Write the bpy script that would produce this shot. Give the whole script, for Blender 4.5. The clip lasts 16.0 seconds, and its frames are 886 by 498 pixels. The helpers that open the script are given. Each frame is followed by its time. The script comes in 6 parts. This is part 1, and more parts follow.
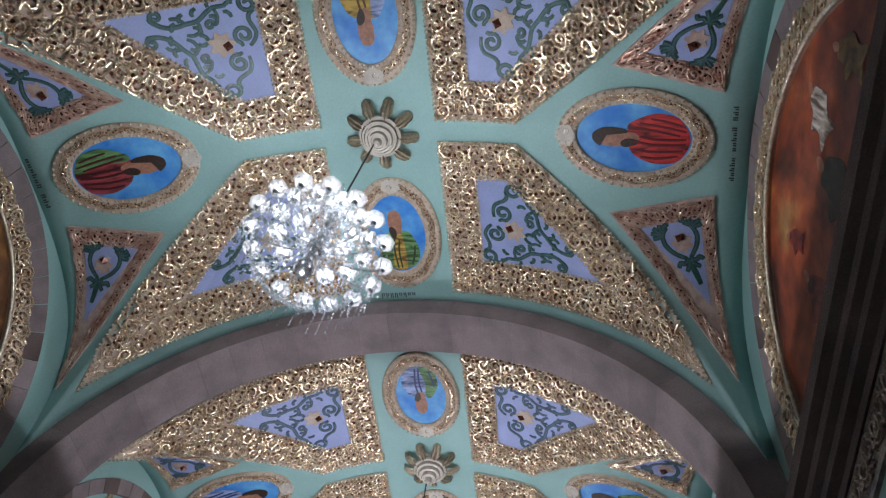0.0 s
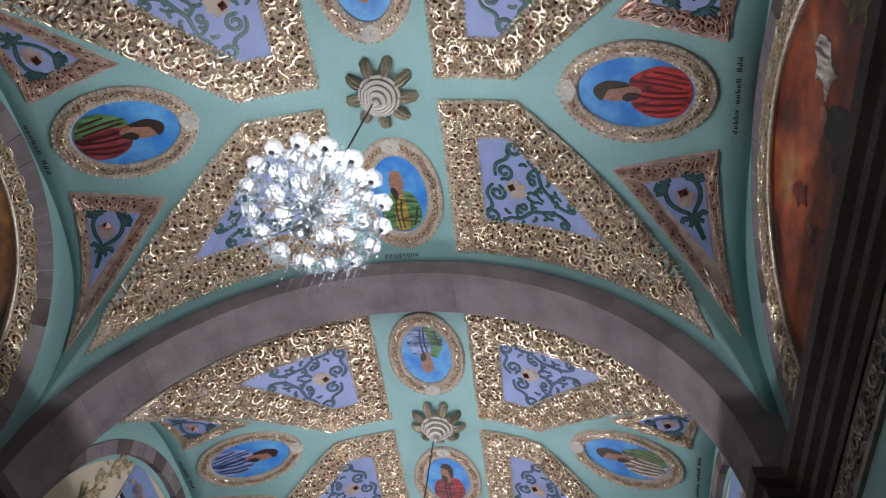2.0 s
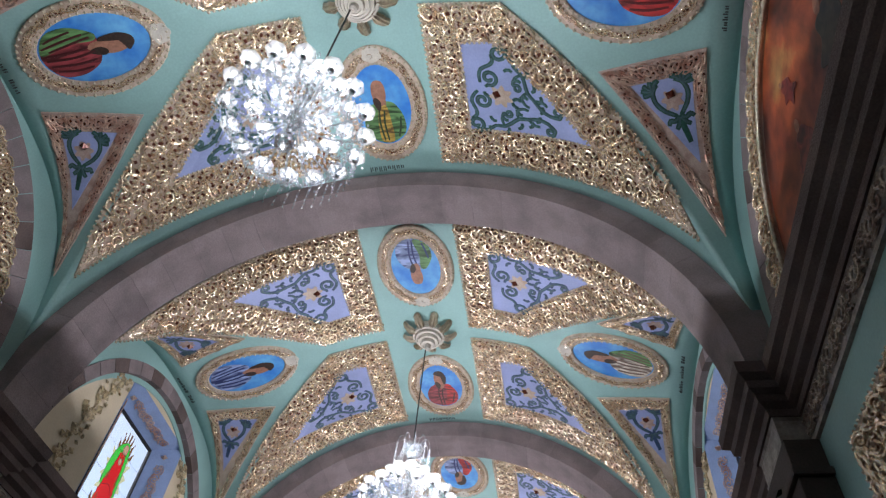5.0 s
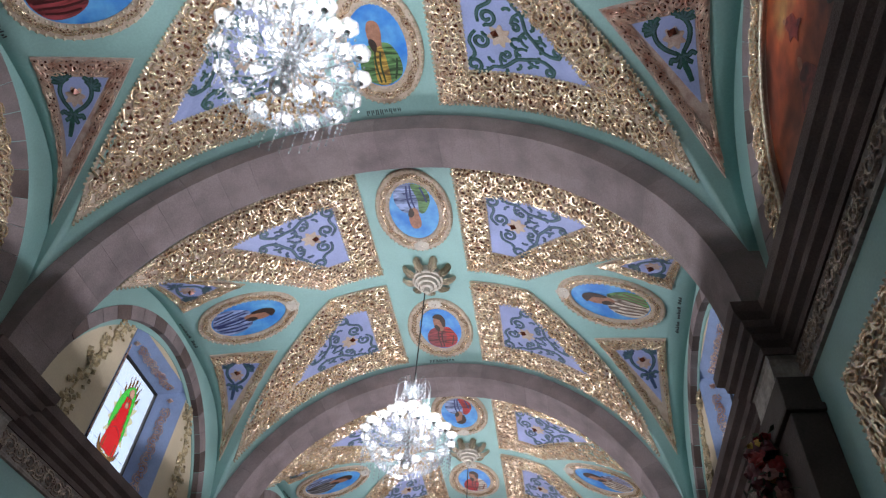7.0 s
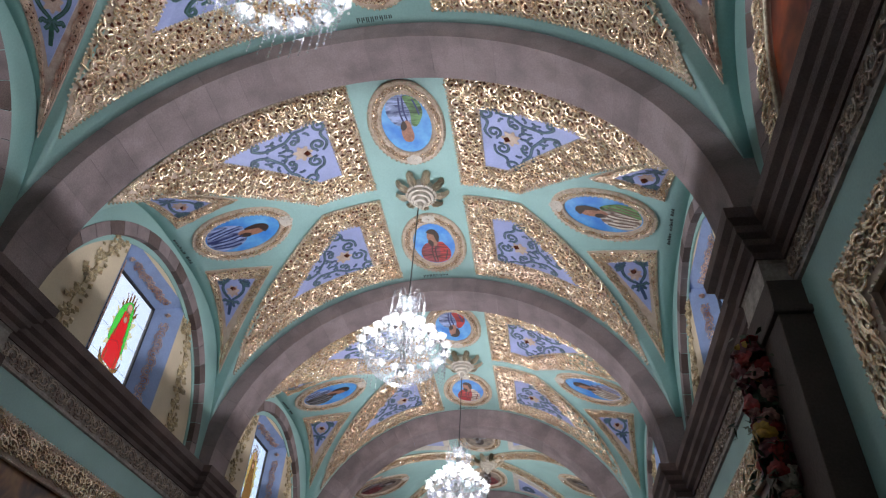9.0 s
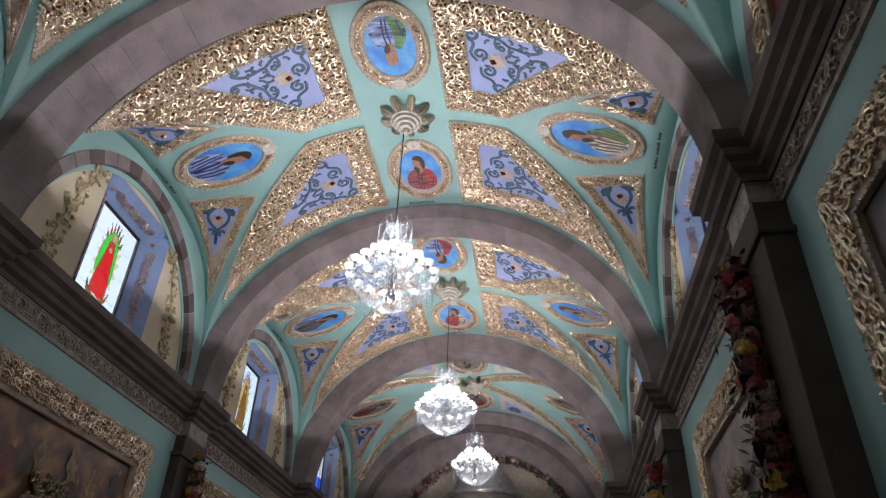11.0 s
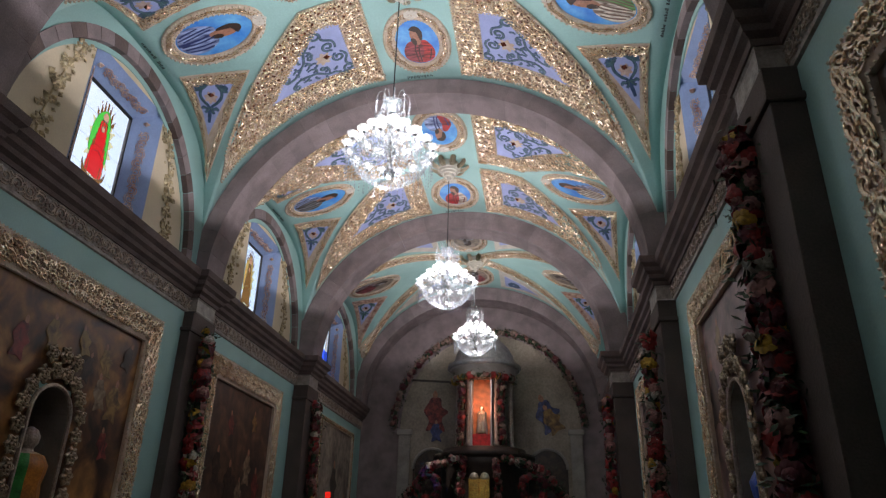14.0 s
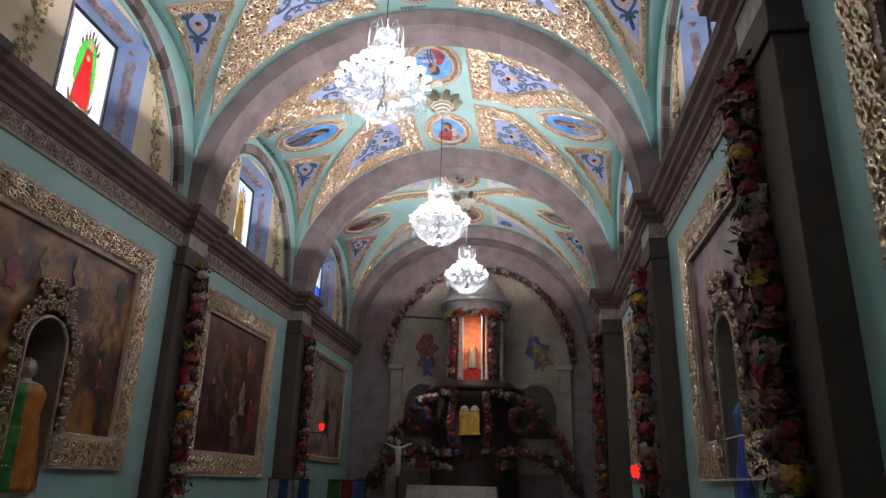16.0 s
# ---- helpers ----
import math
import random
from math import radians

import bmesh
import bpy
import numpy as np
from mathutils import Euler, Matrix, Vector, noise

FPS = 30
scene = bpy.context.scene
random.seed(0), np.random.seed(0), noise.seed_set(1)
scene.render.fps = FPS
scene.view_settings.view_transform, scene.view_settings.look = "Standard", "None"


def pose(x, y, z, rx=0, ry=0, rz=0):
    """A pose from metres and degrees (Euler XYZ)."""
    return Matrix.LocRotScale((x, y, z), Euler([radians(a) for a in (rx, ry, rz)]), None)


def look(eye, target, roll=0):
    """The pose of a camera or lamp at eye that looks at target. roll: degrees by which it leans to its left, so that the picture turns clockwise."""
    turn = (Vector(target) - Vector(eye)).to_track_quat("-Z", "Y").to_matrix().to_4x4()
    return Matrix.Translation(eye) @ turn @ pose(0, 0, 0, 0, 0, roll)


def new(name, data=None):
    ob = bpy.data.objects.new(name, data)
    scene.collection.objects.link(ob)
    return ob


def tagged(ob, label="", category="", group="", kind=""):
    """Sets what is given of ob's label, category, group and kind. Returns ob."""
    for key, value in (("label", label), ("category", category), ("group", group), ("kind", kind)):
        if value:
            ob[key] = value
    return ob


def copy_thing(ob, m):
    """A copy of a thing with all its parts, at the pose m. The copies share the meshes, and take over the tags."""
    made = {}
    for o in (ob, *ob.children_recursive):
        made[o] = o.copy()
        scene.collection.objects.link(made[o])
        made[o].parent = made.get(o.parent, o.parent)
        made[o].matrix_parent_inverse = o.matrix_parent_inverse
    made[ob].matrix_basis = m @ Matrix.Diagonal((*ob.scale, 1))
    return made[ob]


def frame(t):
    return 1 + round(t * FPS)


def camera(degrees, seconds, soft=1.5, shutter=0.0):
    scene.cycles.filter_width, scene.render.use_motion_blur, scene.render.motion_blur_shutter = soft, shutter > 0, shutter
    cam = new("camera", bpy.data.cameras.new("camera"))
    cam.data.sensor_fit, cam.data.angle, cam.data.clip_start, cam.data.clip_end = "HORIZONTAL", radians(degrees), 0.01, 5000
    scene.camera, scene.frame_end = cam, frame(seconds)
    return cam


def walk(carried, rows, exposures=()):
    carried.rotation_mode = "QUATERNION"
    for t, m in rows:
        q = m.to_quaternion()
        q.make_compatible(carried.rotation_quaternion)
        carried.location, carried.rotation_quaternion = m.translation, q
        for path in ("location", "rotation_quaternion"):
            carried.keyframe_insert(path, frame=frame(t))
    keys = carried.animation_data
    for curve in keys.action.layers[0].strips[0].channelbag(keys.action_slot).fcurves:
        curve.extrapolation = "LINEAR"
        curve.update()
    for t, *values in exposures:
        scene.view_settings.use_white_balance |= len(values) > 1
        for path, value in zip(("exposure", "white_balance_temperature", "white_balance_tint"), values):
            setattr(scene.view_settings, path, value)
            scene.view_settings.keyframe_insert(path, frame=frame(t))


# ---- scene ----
FOV = 65.67
cam = camera(FOV, 16.0, soft=1.25)
# seconds, x, y, z, yaw, pitch, roll about the line of sight
PATH = [
    (0.0, 1.921, 0.866, 1.802, 16.595, 60.784, 12.349),
    (0.5, 1.957, 0.880, 1.806, 17.032, 60.018, 12.380),
    (1.0, 1.980, 0.893, 1.811, 17.292, 59.147, 12.519),
    (1.5, 1.993, 0.905, 1.813, 17.189, 58.328, 12.140),
    (2.0, 1.999, 0.914, 1.812, 16.716, 57.576, 11.511),
    (2.5, 2.000, 0.925, 1.812, 15.986, 56.595, 10.724),
    (3.0, 2.000, 0.936, 1.809, 15.302, 55.541, 10.076),
    (3.5, 2.001, 0.952, 1.805, 14.710, 54.393, 9.191),
    (4.0, 2.000, 0.958, 1.810, 14.040, 53.127, 7.837),
    (6.5, 1.995, 0.963, 1.813, 12.217, 47.279, 5.782),
    (7.0, 1.992, 0.962, 1.812, 12.048, 46.060, 5.407),
    (7.5, 1.981, 0.984, 1.799, 11.702, 44.596, 4.927),
    (8.0, 1.972, 1.006, 1.777, 11.310, 43.112, 4.330),
    (8.5, 1.967, 1.027, 1.750, 10.934, 41.273, 4.097),
    (9.0, 1.965, 1.044, 1.729, 10.446, 39.583, 3.924),
    (11.5, 1.948, 1.070, 1.713, 8.380, 32.051, 1.883),
    (12.0, 1.949, 1.076, 1.716, 8.387, 30.264, 1.780),
    (12.5, 1.951, 1.091, 1.714, 8.349, 28.499, 1.452),
    (13.0, 1.948, 1.104, 1.703, 8.347, 26.820, 1.563),
    (13.5, 1.947, 1.121, 1.692, 8.390, 25.270, 1.420),
    (14.0, 1.947, 1.137, 1.683, 8.243, 23.743, 1.369),
    (14.5, 1.947, 1.147, 1.675, 8.062, 22.295, 1.295),
    (15.0, 1.944, 1.150, 1.663, 7.825, 20.799, 1.338),
    (15.5, 1.935, 1.152, 1.647, 7.659, 19.579, 1.230),
    (16.0, 1.919, 1.157, 1.628, 7.352, 18.730, 1.450),
]
walk(cam, [(t, pose(x, y, z, 90 + pitch, 0, yaw) @ pose(0, 0, 0, 0, 0, roll)) for t, x, y, z, yaw, pitch, roll in PATH],
     exposures=[(0.0, 0.0, 6150, 10), (4.2, 0.25, 6200, 10), (9.0, 0.45, 6400, 10.5), (13.8, 0.48, 6550, 11), (15.0, 0.75, 6580, 11), (16.0, 1.03, 6620, 11.5)])

# ---- plan: a nave of equal bays along y ----
L, Y1 = 5.652, 3.533            # bay length, middle of the first bay
WALL = 4.0                      # half the width between the walls
FACE = {-1: 4.0, 1: 4.10}       # faces of the west and east walls
CLER = -0.10                    # the lunettes stand this far off the bays' middles
SPRING = 6.05                   # top of the cornice
VA, VB = 4.1, 3.88              # half axes of the barrel's ellipse
ARCH_HALF = 0.33                # half the width of a stone arch
HALF = L / 2 - ARCH_HALF        # half the length of a vault between arches
APEX = 1.60                     # where the side vaults' groins meet
LUN = 2.70                      # rise of the side vault at the wall
BACK = 24.0                     # altar wall


def bay_y(k):
    return Y1 + (k - 1) * L


# ---- light ----
world = bpy.data.worlds.new("sky")
scene.world = world
world.use_nodes = True
wn = world.node_tree.nodes
sky = wn.new("ShaderNodeTexSky")
sky.sky_type, sky.sun_disc = "NISHITA", False
sky.sun_elevation, sky.sun_rotation = radians(48), radians(-70)
world.node_tree.links.new(sky.outputs[0], wn["Background"].inputs[0])
wn["Background"].inputs[1].default_value = 0.15
sun = new("sun", bpy.data.lights.new("sun", "SUN"))
sun.data.energy, sun.data.angle, sun.data.color = 2.5, radians(0.6), (1, 0.95, 0.88)
sun.matrix_world = look((-20, 5, 25), (0, 12, 4))

CHANDELIERS = [(0.0, bay_y(1), 6.90), (0.0, bay_y(2), 6.80), (0.06, bay_y(3), 6.95), (0.15, bay_y(4), 7.42)]
UP, AROUND = 240.0, 26.0
for (cx, cy, cz), low, high, tint in zip(CHANDELIERS, (0.55, 1.0, 1.0, 0.6), (0.92, 0.95, 0.9, 0.45), ((0.955, 0.965, 1.0), (0.98, 0.955, 1.0), (1.0, 0.95, 0.985), (1.0, 0.95, 0.97))):
    for a in (90, 210, 330):
        up = new("chandelier_glow", bpy.data.lights.new("chandelier_glow", "SPOT"))
        up.data.spot_size, up.data.spot_blend, up.data.shadow_soft_size = radians(180), 0.05, 0.07
        up.data.energy, up.data.color = UP * high / 3, tint
        ux, uy = cx + 0.64 * math.cos(radians(a)), cy + 0.64 * math.sin(radians(a))
        up.matrix_world = look((ux, uy, cz + 0.16), (ux, uy, cz + 5))
    ball = new("chandelier_bulbs", bpy.data.lights.new("chandelier_bulbs", "POINT"))
    ball.data.shadow_soft_size, ball.data.energy, ball.data.color = 0.03, AROUND * low, tint
    ball.location = (cx, cy, cz - 0.53)


# ---- materials ----
def mat(name, color, rough=0.7, metal=0.0, scale=3.0, vary=0.12, fine=40.0, bump=0.15, dark=None, spec=0.5, per_piece=0.0):
    """A surface with stains at one scale, grain and relief at another."""
    m = bpy.data.materials.new(name)
    m.use_nodes = True
    n, ln = m.node_tree.nodes, m.node_tree.links
    b = n["Principled BSDF"]
    b.inputs["Roughness"].default_value, b.inputs["Metallic"].default_value = rough, metal
    b.inputs["Specular IOR Level"].default_value = spec
    co = n.new("ShaderNodeTexCoord")
    big, small = n.new("ShaderNodeTexNoise"), n.new("ShaderNodeTexNoise")
    big.inputs["Scale"].default_value, big.inputs["Detail"].default_value = scale, 6
    small.inputs["Scale"].default_value, small.inputs["Detail"].default_value = fine, 4
    for t in (big, small):
        ln.new(co.outputs["Object"], t.inputs["Vector"])
    dark = dark or tuple(c * (1 - 3 * vary) for c in color)
    ramp = n.new("ShaderNodeValToRGB")
    ramp.color_ramp.elements[0].position, ramp.color_ramp.elements[1].position = 0.3, 0.62
    ramp.color_ramp.elements[0].color, ramp.color_ramp.elements[1].color = (*dark, 1), (*color, 1)
    ln.new(big.outputs["Fac"], ramp.inputs[0])
    mix = n.new("ShaderNodeMixRGB")
    mix.blend_type, mix.inputs[0].default_value = "OVERLAY", min(1, vary * 3)
    ln.new(ramp.outputs[0], mix.inputs[1])
    ln.new(small.outputs["Fac"], mix.inputs[2])
    out = mix.outputs[0]
    if per_piece:
        info, hsv, mr = n.new("ShaderNodeObjectInfo"), n.new("ShaderNodeHueSaturation"), n.new("ShaderNodeMapRange")
        mr.inputs["To Min"].default_value, mr.inputs["To Max"].default_value = 1 - per_piece, 1 + per_piece
        ln.new(info.outputs["Random"], mr.inputs[0])
        ln.new(mr.outputs[0], hsv.inputs["Value"])
        ln.new(out, hsv.inputs["Color"])
        out = hsv.outputs[0]
    ln.new(out, b.inputs["Base Color"])
    if bump:
        bp = n.new("ShaderNodeBump")
        bp.inputs["Strength"].default_value, bp.inputs["Distance"].default_value = bump, 0.02
        ln.new(small.outputs["Fac"], bp.inputs["Height"])
        ln.new(bp.outputs[0], b.inputs["Normal"])
    return m


TEAL = mat("teal_paint", (0.31, 0.51, 0.49), 0.55, vary=0.05, scale=1.2, bump=0.06)
STONE = mat("grey_cantera_stone", (0.27, 0.215, 0.22), 0.85, vary=0.12, scale=2.5, fine=60, bump=0.4, per_piece=0.10)
DARK_STONE = mat("dark_cantera_stone", (0.145, 0.102, 0.095), 0.8, vary=0.15, scale=2.0, fine=60, bump=0.4, per_piece=0.15)
CREAM = mat("cream_plaster", (0.64, 0.54, 0.39), 0.7, vary=0.05, scale=1.5, bump=0.1)
# Darker than the arch stone: dirt, and the cornice's shade put into the colour.
PILASTER_STONE = mat("dirty_shaded_cantera_stone", (0.092, 0.066, 0.058), 0.8, vary=0.14, scale=1.6, fine=50, bump=0.4)
FLOOR = mat("floor_tile", (0.25, 0.2, 0.17), 0.35, vary=0.1)


# ---- mesh helpers ----
def mesh_of(name, bm, material, smooth=False):
    me = bpy.data.meshes.new(name)
    bmesh.ops.recalc_face_normals(bm, faces=bm.faces)
    bm.to_mesh(me)
    bm.free()
    for m in (material if isinstance(material, (list, tuple)) else [material]):
        me.materials.append(m)
    if smooth:
        me.polygons.foreach_set("use_smooth", [True] * len(me.polygons))
    return me


def part(name, bm, material, parent=None, label="", smooth=False):
    ob = new(name, mesh_of(name, bm, material, smooth))
    if parent is not None:
        ob.parent = parent
    if label:
        ob["label"] = label
    return ob


def thing(name, label, category, at=None, group="", kind=""):
    ob = new(name)
    ob.empty_display_size = 0.1
    if at is not None:
        ob.matrix_world = at if isinstance(at, Matrix) else Matrix.Translation(at)
    return tagged(ob, label, category, group, kind)


def box(bm, x0, y0, z0, x1, y1, z1, bevel=0.0):
    vs = [bm.verts.new(v) for v in ((x0, y0, z0), (x1, y0, z0), (x1, y1, z0), (x0, y1, z0), (x0, y0, z1), (x1, y0, z1), (x1, y1, z1), (x0, y1, z1))]
    fs = [bm.faces.new([vs[i] for i in q]) for q in ((0, 3, 2, 1), (4, 5, 6, 7), (0, 1, 5, 4), (1, 2, 6, 5), (2, 3, 7, 6), (3, 0, 4, 7))]
    if bevel:
        es = list({e for f in fs for e in f.edges})
        bmesh.ops.bevel(bm, geom=es, offset=bevel, segments=2, affect="EDGES", profile=0.6)
    return bm


def lathe(bm, profile, n=24, at=(0, 0, 0), wobble=None):
    """A turned body about z; profile of (radius, z)."""
    rings = []
    for r, z in profile:
        ring = []
        for i in range(n):
            a = 2 * math.pi * i / n
            rr = r * (wobble(a) if wobble else 1)
            ring.append(bm.verts.new((at[0] + rr * math.cos(a), at[1] + rr * math.sin(a), at[2] + z)))
        rings.append(ring)
    for p, q in zip(rings, rings[1:]):
        for i in range(n):
            bm.faces.new((p[i], p[(i + 1) % n], q[(i + 1) % n], q[i]))
    bm.faces.new(rings[0][::-1])
    bm.faces.new(rings[-1])
    return bm


def tube(bm, pts, radius, n=6, closed=False):
    """A round bar along a line of points; radius is a number or a list."""
    pts = [Vector(p) for p in pts]
    rings, ref = [], None
    for i, p in enumerate(pts):
        a, b = pts[max(i - 1, 0)], pts[min(i + 1, len(pts) - 1)]
        if closed:
            a, b = pts[i - 1], pts[(i + 1) % len(pts)]
        d = (b - a).normalized() if (b - a).length > 1e-9 else Vector((0, 0, 1))
        if ref is None:
            ref = d.orthogonal().normalized()
        ref = (ref - d * ref.dot(d))
        ref = ref.normalized() if ref.length > 1e-6 else d.orthogonal().normalized()
        s = d.cross(ref)
        r = radius[i] if isinstance(radius, (list, tuple)) else radius
        rings.append([bm.verts.new(p + r * (math.cos(2 * math.pi * j / n) * ref + math.sin(2 * math.pi * j / n) * s)) for j in range(n)])
    pairs = list(zip(rings, rings[1:])) + ([(rings[-1], rings[0])] if closed else [])
    for p, q in pairs:
        for j in range(n):
            bm.faces.new((p[j], p[(j + 1) % n], q[(j + 1) % n], q[j]))
    if not closed:
        bm.faces.new(rings[0][::-1])
        bm.faces.new(rings[-1])
    return bm


def sweep_wall(bm, profile, path):
    """A moulding: profile of (out, z) carried along plan points, mitred; out is to the left of the way."""
    pts = [Vector((*p, 0)) for p in path]
    rings = []
    for i, p in enumerate(pts):
        d0 = (p - pts[i - 1]).normalized() if i else (pts[1] - p).normalized()
        d1 = (pts[i + 1] - p).normalized() if i + 1 < len(pts) else d0
        n0, n1 = Vector((-d0.y, d0.x, 0)), Vector((-d1.y, d1.x, 0))
        nn = (n0 + n1) / max(0.2, 1 + n0.dot(n1))
        rings.append([bm.verts.new(p + nn * o + Vector((0, 0, z))) for o, z in profile])
    m = len(profile)
    for p, q in zip(rings, rings[1:]):
        for j in range(m):
            bm.faces.new((p[j], p[(j + 1) % m], q[(j + 1) % m], q[j]))
    bm.faces.new(rings[0])
    bm.faces.new(rings[-1][::-1])
    return bm


# ---- the vault's surface ----
def barrel(x):
    return SPRING + VB * math.sqrt(max(0.0, 1 - (x / VA) ** 2))


def wall_curve(y):
    return SPRING + LUN * max(0.0, 1 - min(1, abs(y) / HALF) ** 3) ** (1 / 3)


def groin(y):
    return APEX + (WALL - APEX) * min(1, abs(y) / HALF)


def surface(x, y):
    """Height of the vault at x across and y along its bay."""
    g, ax = groin(y), abs(x)
    if ax <= g:
        return barrel(ax)
    f = (ax - g) / max(1e-6, WALL - g)
    return barrel(g) * (1 - f) + wall_curve(y) * f


def on_vault(x, y, off=0.0):
    """A point of the vault, off metres below its face along the normal, and that normal."""
    e = 0.01
    n = Vector((surface(x - e, y) - surface(x + e, y), surface(x, y - e) - surface(x, y + e), 2 * e)).normalized()
    return Vector((x, y, surface(x, y))) - n * off, -n


def vault_mesh(bm, dy):
    ys = np.linspace(-HALF, HALF, 49)
    rows = []
    for y in ys:
        g = groin(y)
        ts = np.linspace(0, math.asin(min(1, g / VA)), 17)
        xs = [VA * math.sin(t) for t in ts]
        xs += [g + (WALL - g) * i / 8 for i in range(1, 9)]
        half = [(x, y + dy, surface(x, y)) for x in xs]
        east = half[:-1] + [(FACE[1], y + dy, surface(FACE[1], y) if g < WALL - 0.01 else half[-1][2])]
        rows.append([(-x, b, z) for x, b, z in half[:0:-1]] + east)
    vs = [[bm.verts.new(v) for v in r] for r in rows]
    for a, b in zip(vs, vs[1:]):
        for i in range(len(a) - 1):
            try:
                bm.faces.new((a[i], a[i + 1], b[i + 1], b[i]))
            except ValueError:
                pass
    return bm


for k in (0, 1, 2, 3, 4):
    bm = bmesh.new()
    vault_mesh(bm, 0)
    ob = part("ceiling", bm, TEAL, None, smooth=True)
    ob.location.y = bay_y(k)
    sol = ob.modifiers.new("thick", "SOLIDIFY")
    sol.thickness, sol.offset = 0.12, 1.0
    tagged(ob, "teal painted groined vault over a nave bay", "ceiling", kind="structure")

# ---- stone arches across the nave ----
IA, IB = 3.78, 3.56


def arch_rib(yc, half, ia, ib, oa, ob_, n, name, label):
    root = thing(name, label, "arch", (0, yc, SPRING), group="transverse arches", kind="structure")
    gap = 0.0015
    for i in range(n):
        t0, t1 = math.pi * i / n + gap / ia, math.pi * (i + 1) / n - gap / ia
        bm = bmesh.new()
        cols = []
        for t in (t0, (t0 + t1) / 2, t1):
            c, s = math.cos(t), math.sin(t)
            cols.append([bm.verts.new(v) for v in ((ia * c, -half, ib * s), (ia * c, half, ib * s), (oa * c, half, ob_ * s), (oa * c, -half, ob_ * s))])
        for a, b in zip(cols, cols[1:]):
            for j in range(4):
                bm.faces.new((a[j], b[j], b[(j + 1) % 4], a[(j + 1) % 4]))
        bm.faces.new(cols[0])
        bm.faces.new(cols[-1][::-1])
        part("voussoir", bm, STONE, root)
    return root


for j, yc in enumerate([bay_y(k) + L / 2 for k in (-1, 0, 1, 2)]):
    arch_rib(yc, ARCH_HALF, IA, IB, 4.2, 4.0, 27, "stone_arch", "grey cantera stone arch spanning the nave")
arch_rib(bay_y(3) + L / 2, 0.36, 3.62, 3.42, 4.2, 4.0, 33, "stone_arch", "grey stone arch before the sanctuary with fine voussoirs")
arch_rib(bay_y(4) + L / 2 + 0.15, 0.42, 3.80, 3.46, 4.25, 4.0, 29, "stone_arch", "grey stone arch round the altar wall")

# ---- lower walls, upper walls with arched recesses ----
Y_START, Y_END = bay_y(0) - L / 2 - 0.4, BACK + 0.5
bm = bmesh.new()
box(bm, -5.5, Y_START - 0.5, -0.3, 5.5, Y_END, 0.0)
tagged(part("floor", bm, FLOOR), "worn reddish tiled church floor", "floor", kind="structure")
bm = bmesh.new()
box(bm, -5.5, Y_START - 0.5, 10.4, 5.5, Y_END, 10.6)
tagged(part("roof", bm, STONE), "flat stone roof slab above the vaults", "roof", kind="structure")
bm = bmesh.new()
box(bm, -5.5, Y_START - 0.5, 0, 5.5, Y_START, 10.4)
tagged(part("wall_entrance", bm, TEAL), "teal painted entrance wall", "wall", kind="structure")

NICHE_Y, NICHE_W, NICHE_Z0, NICHE_Z1 = 8.86, 0.74, 1.25, 3.45


def lower_wall(s, name):
    bm = bmesh.new()
    t = 0.9
    x0, x1 = s * FACE[s], s * (WALL + t)
    a, b = NICHE_Y - NICHE_W / 2, NICHE_Y + NICHE_W / 2
    box(bm, min(x0, x1), Y_START, 0, max(x0, x1), a, SPRING - 0.02)
    box(bm, min(x0, x1), b, 0, max(x0, x1), Y_END, SPRING - 0.02)
    box(bm, min(x0, x1), a, 0, max(x0, x1), b, NICHE_Z0)
    box(bm, min(x0, x1), a, NICHE_Z1, max(x0, x1), b, SPRING - 0.02)
    xb = s * (WALL + 0.5)
    box(bm, min(xb, x1), a, NICHE_Z0, max(xb, x1), b, NICHE_Z1)
    # the niche's round head
    for sg in (-1, 1):
        arc = [(NICHE_Y + sg * NICHE_W / 2 * math.cos(q), NICHE_Z1 - NICHE_W / 2 + NICHE_W / 2 * math.sin(q)) for q in np.linspace(0, math.pi / 2, 8)]
        corner = (NICHE_Y + sg * NICHE_W / 2, NICHE_Z1)
        for p, q in zip(arc, arc[1:]):
            tri = [corner, p, q]
            f = [bm.verts.new((x0, *c)) for c in tri]
            g = [bm.verts.new((xb, *c)) for c in tri]
            bm.faces.new(f)
            bm.faces.new((f[1], f[2], g[2], g[1]))
    return tagged(part(name, bm, TEAL), "teal painted nave wall below the cornice", "wall", kind="structure")


lower_wall(-1, "wall_west")
lower_wall(1, "wall_east")

RA, RB, TYMP = 2.22, 2.38, 0.10     # recess half width, rise, depth
WIN_W, WIN_Z0, WIN_Z1, WIN_IN = 0.55, 6.22, 7.95, 0.30


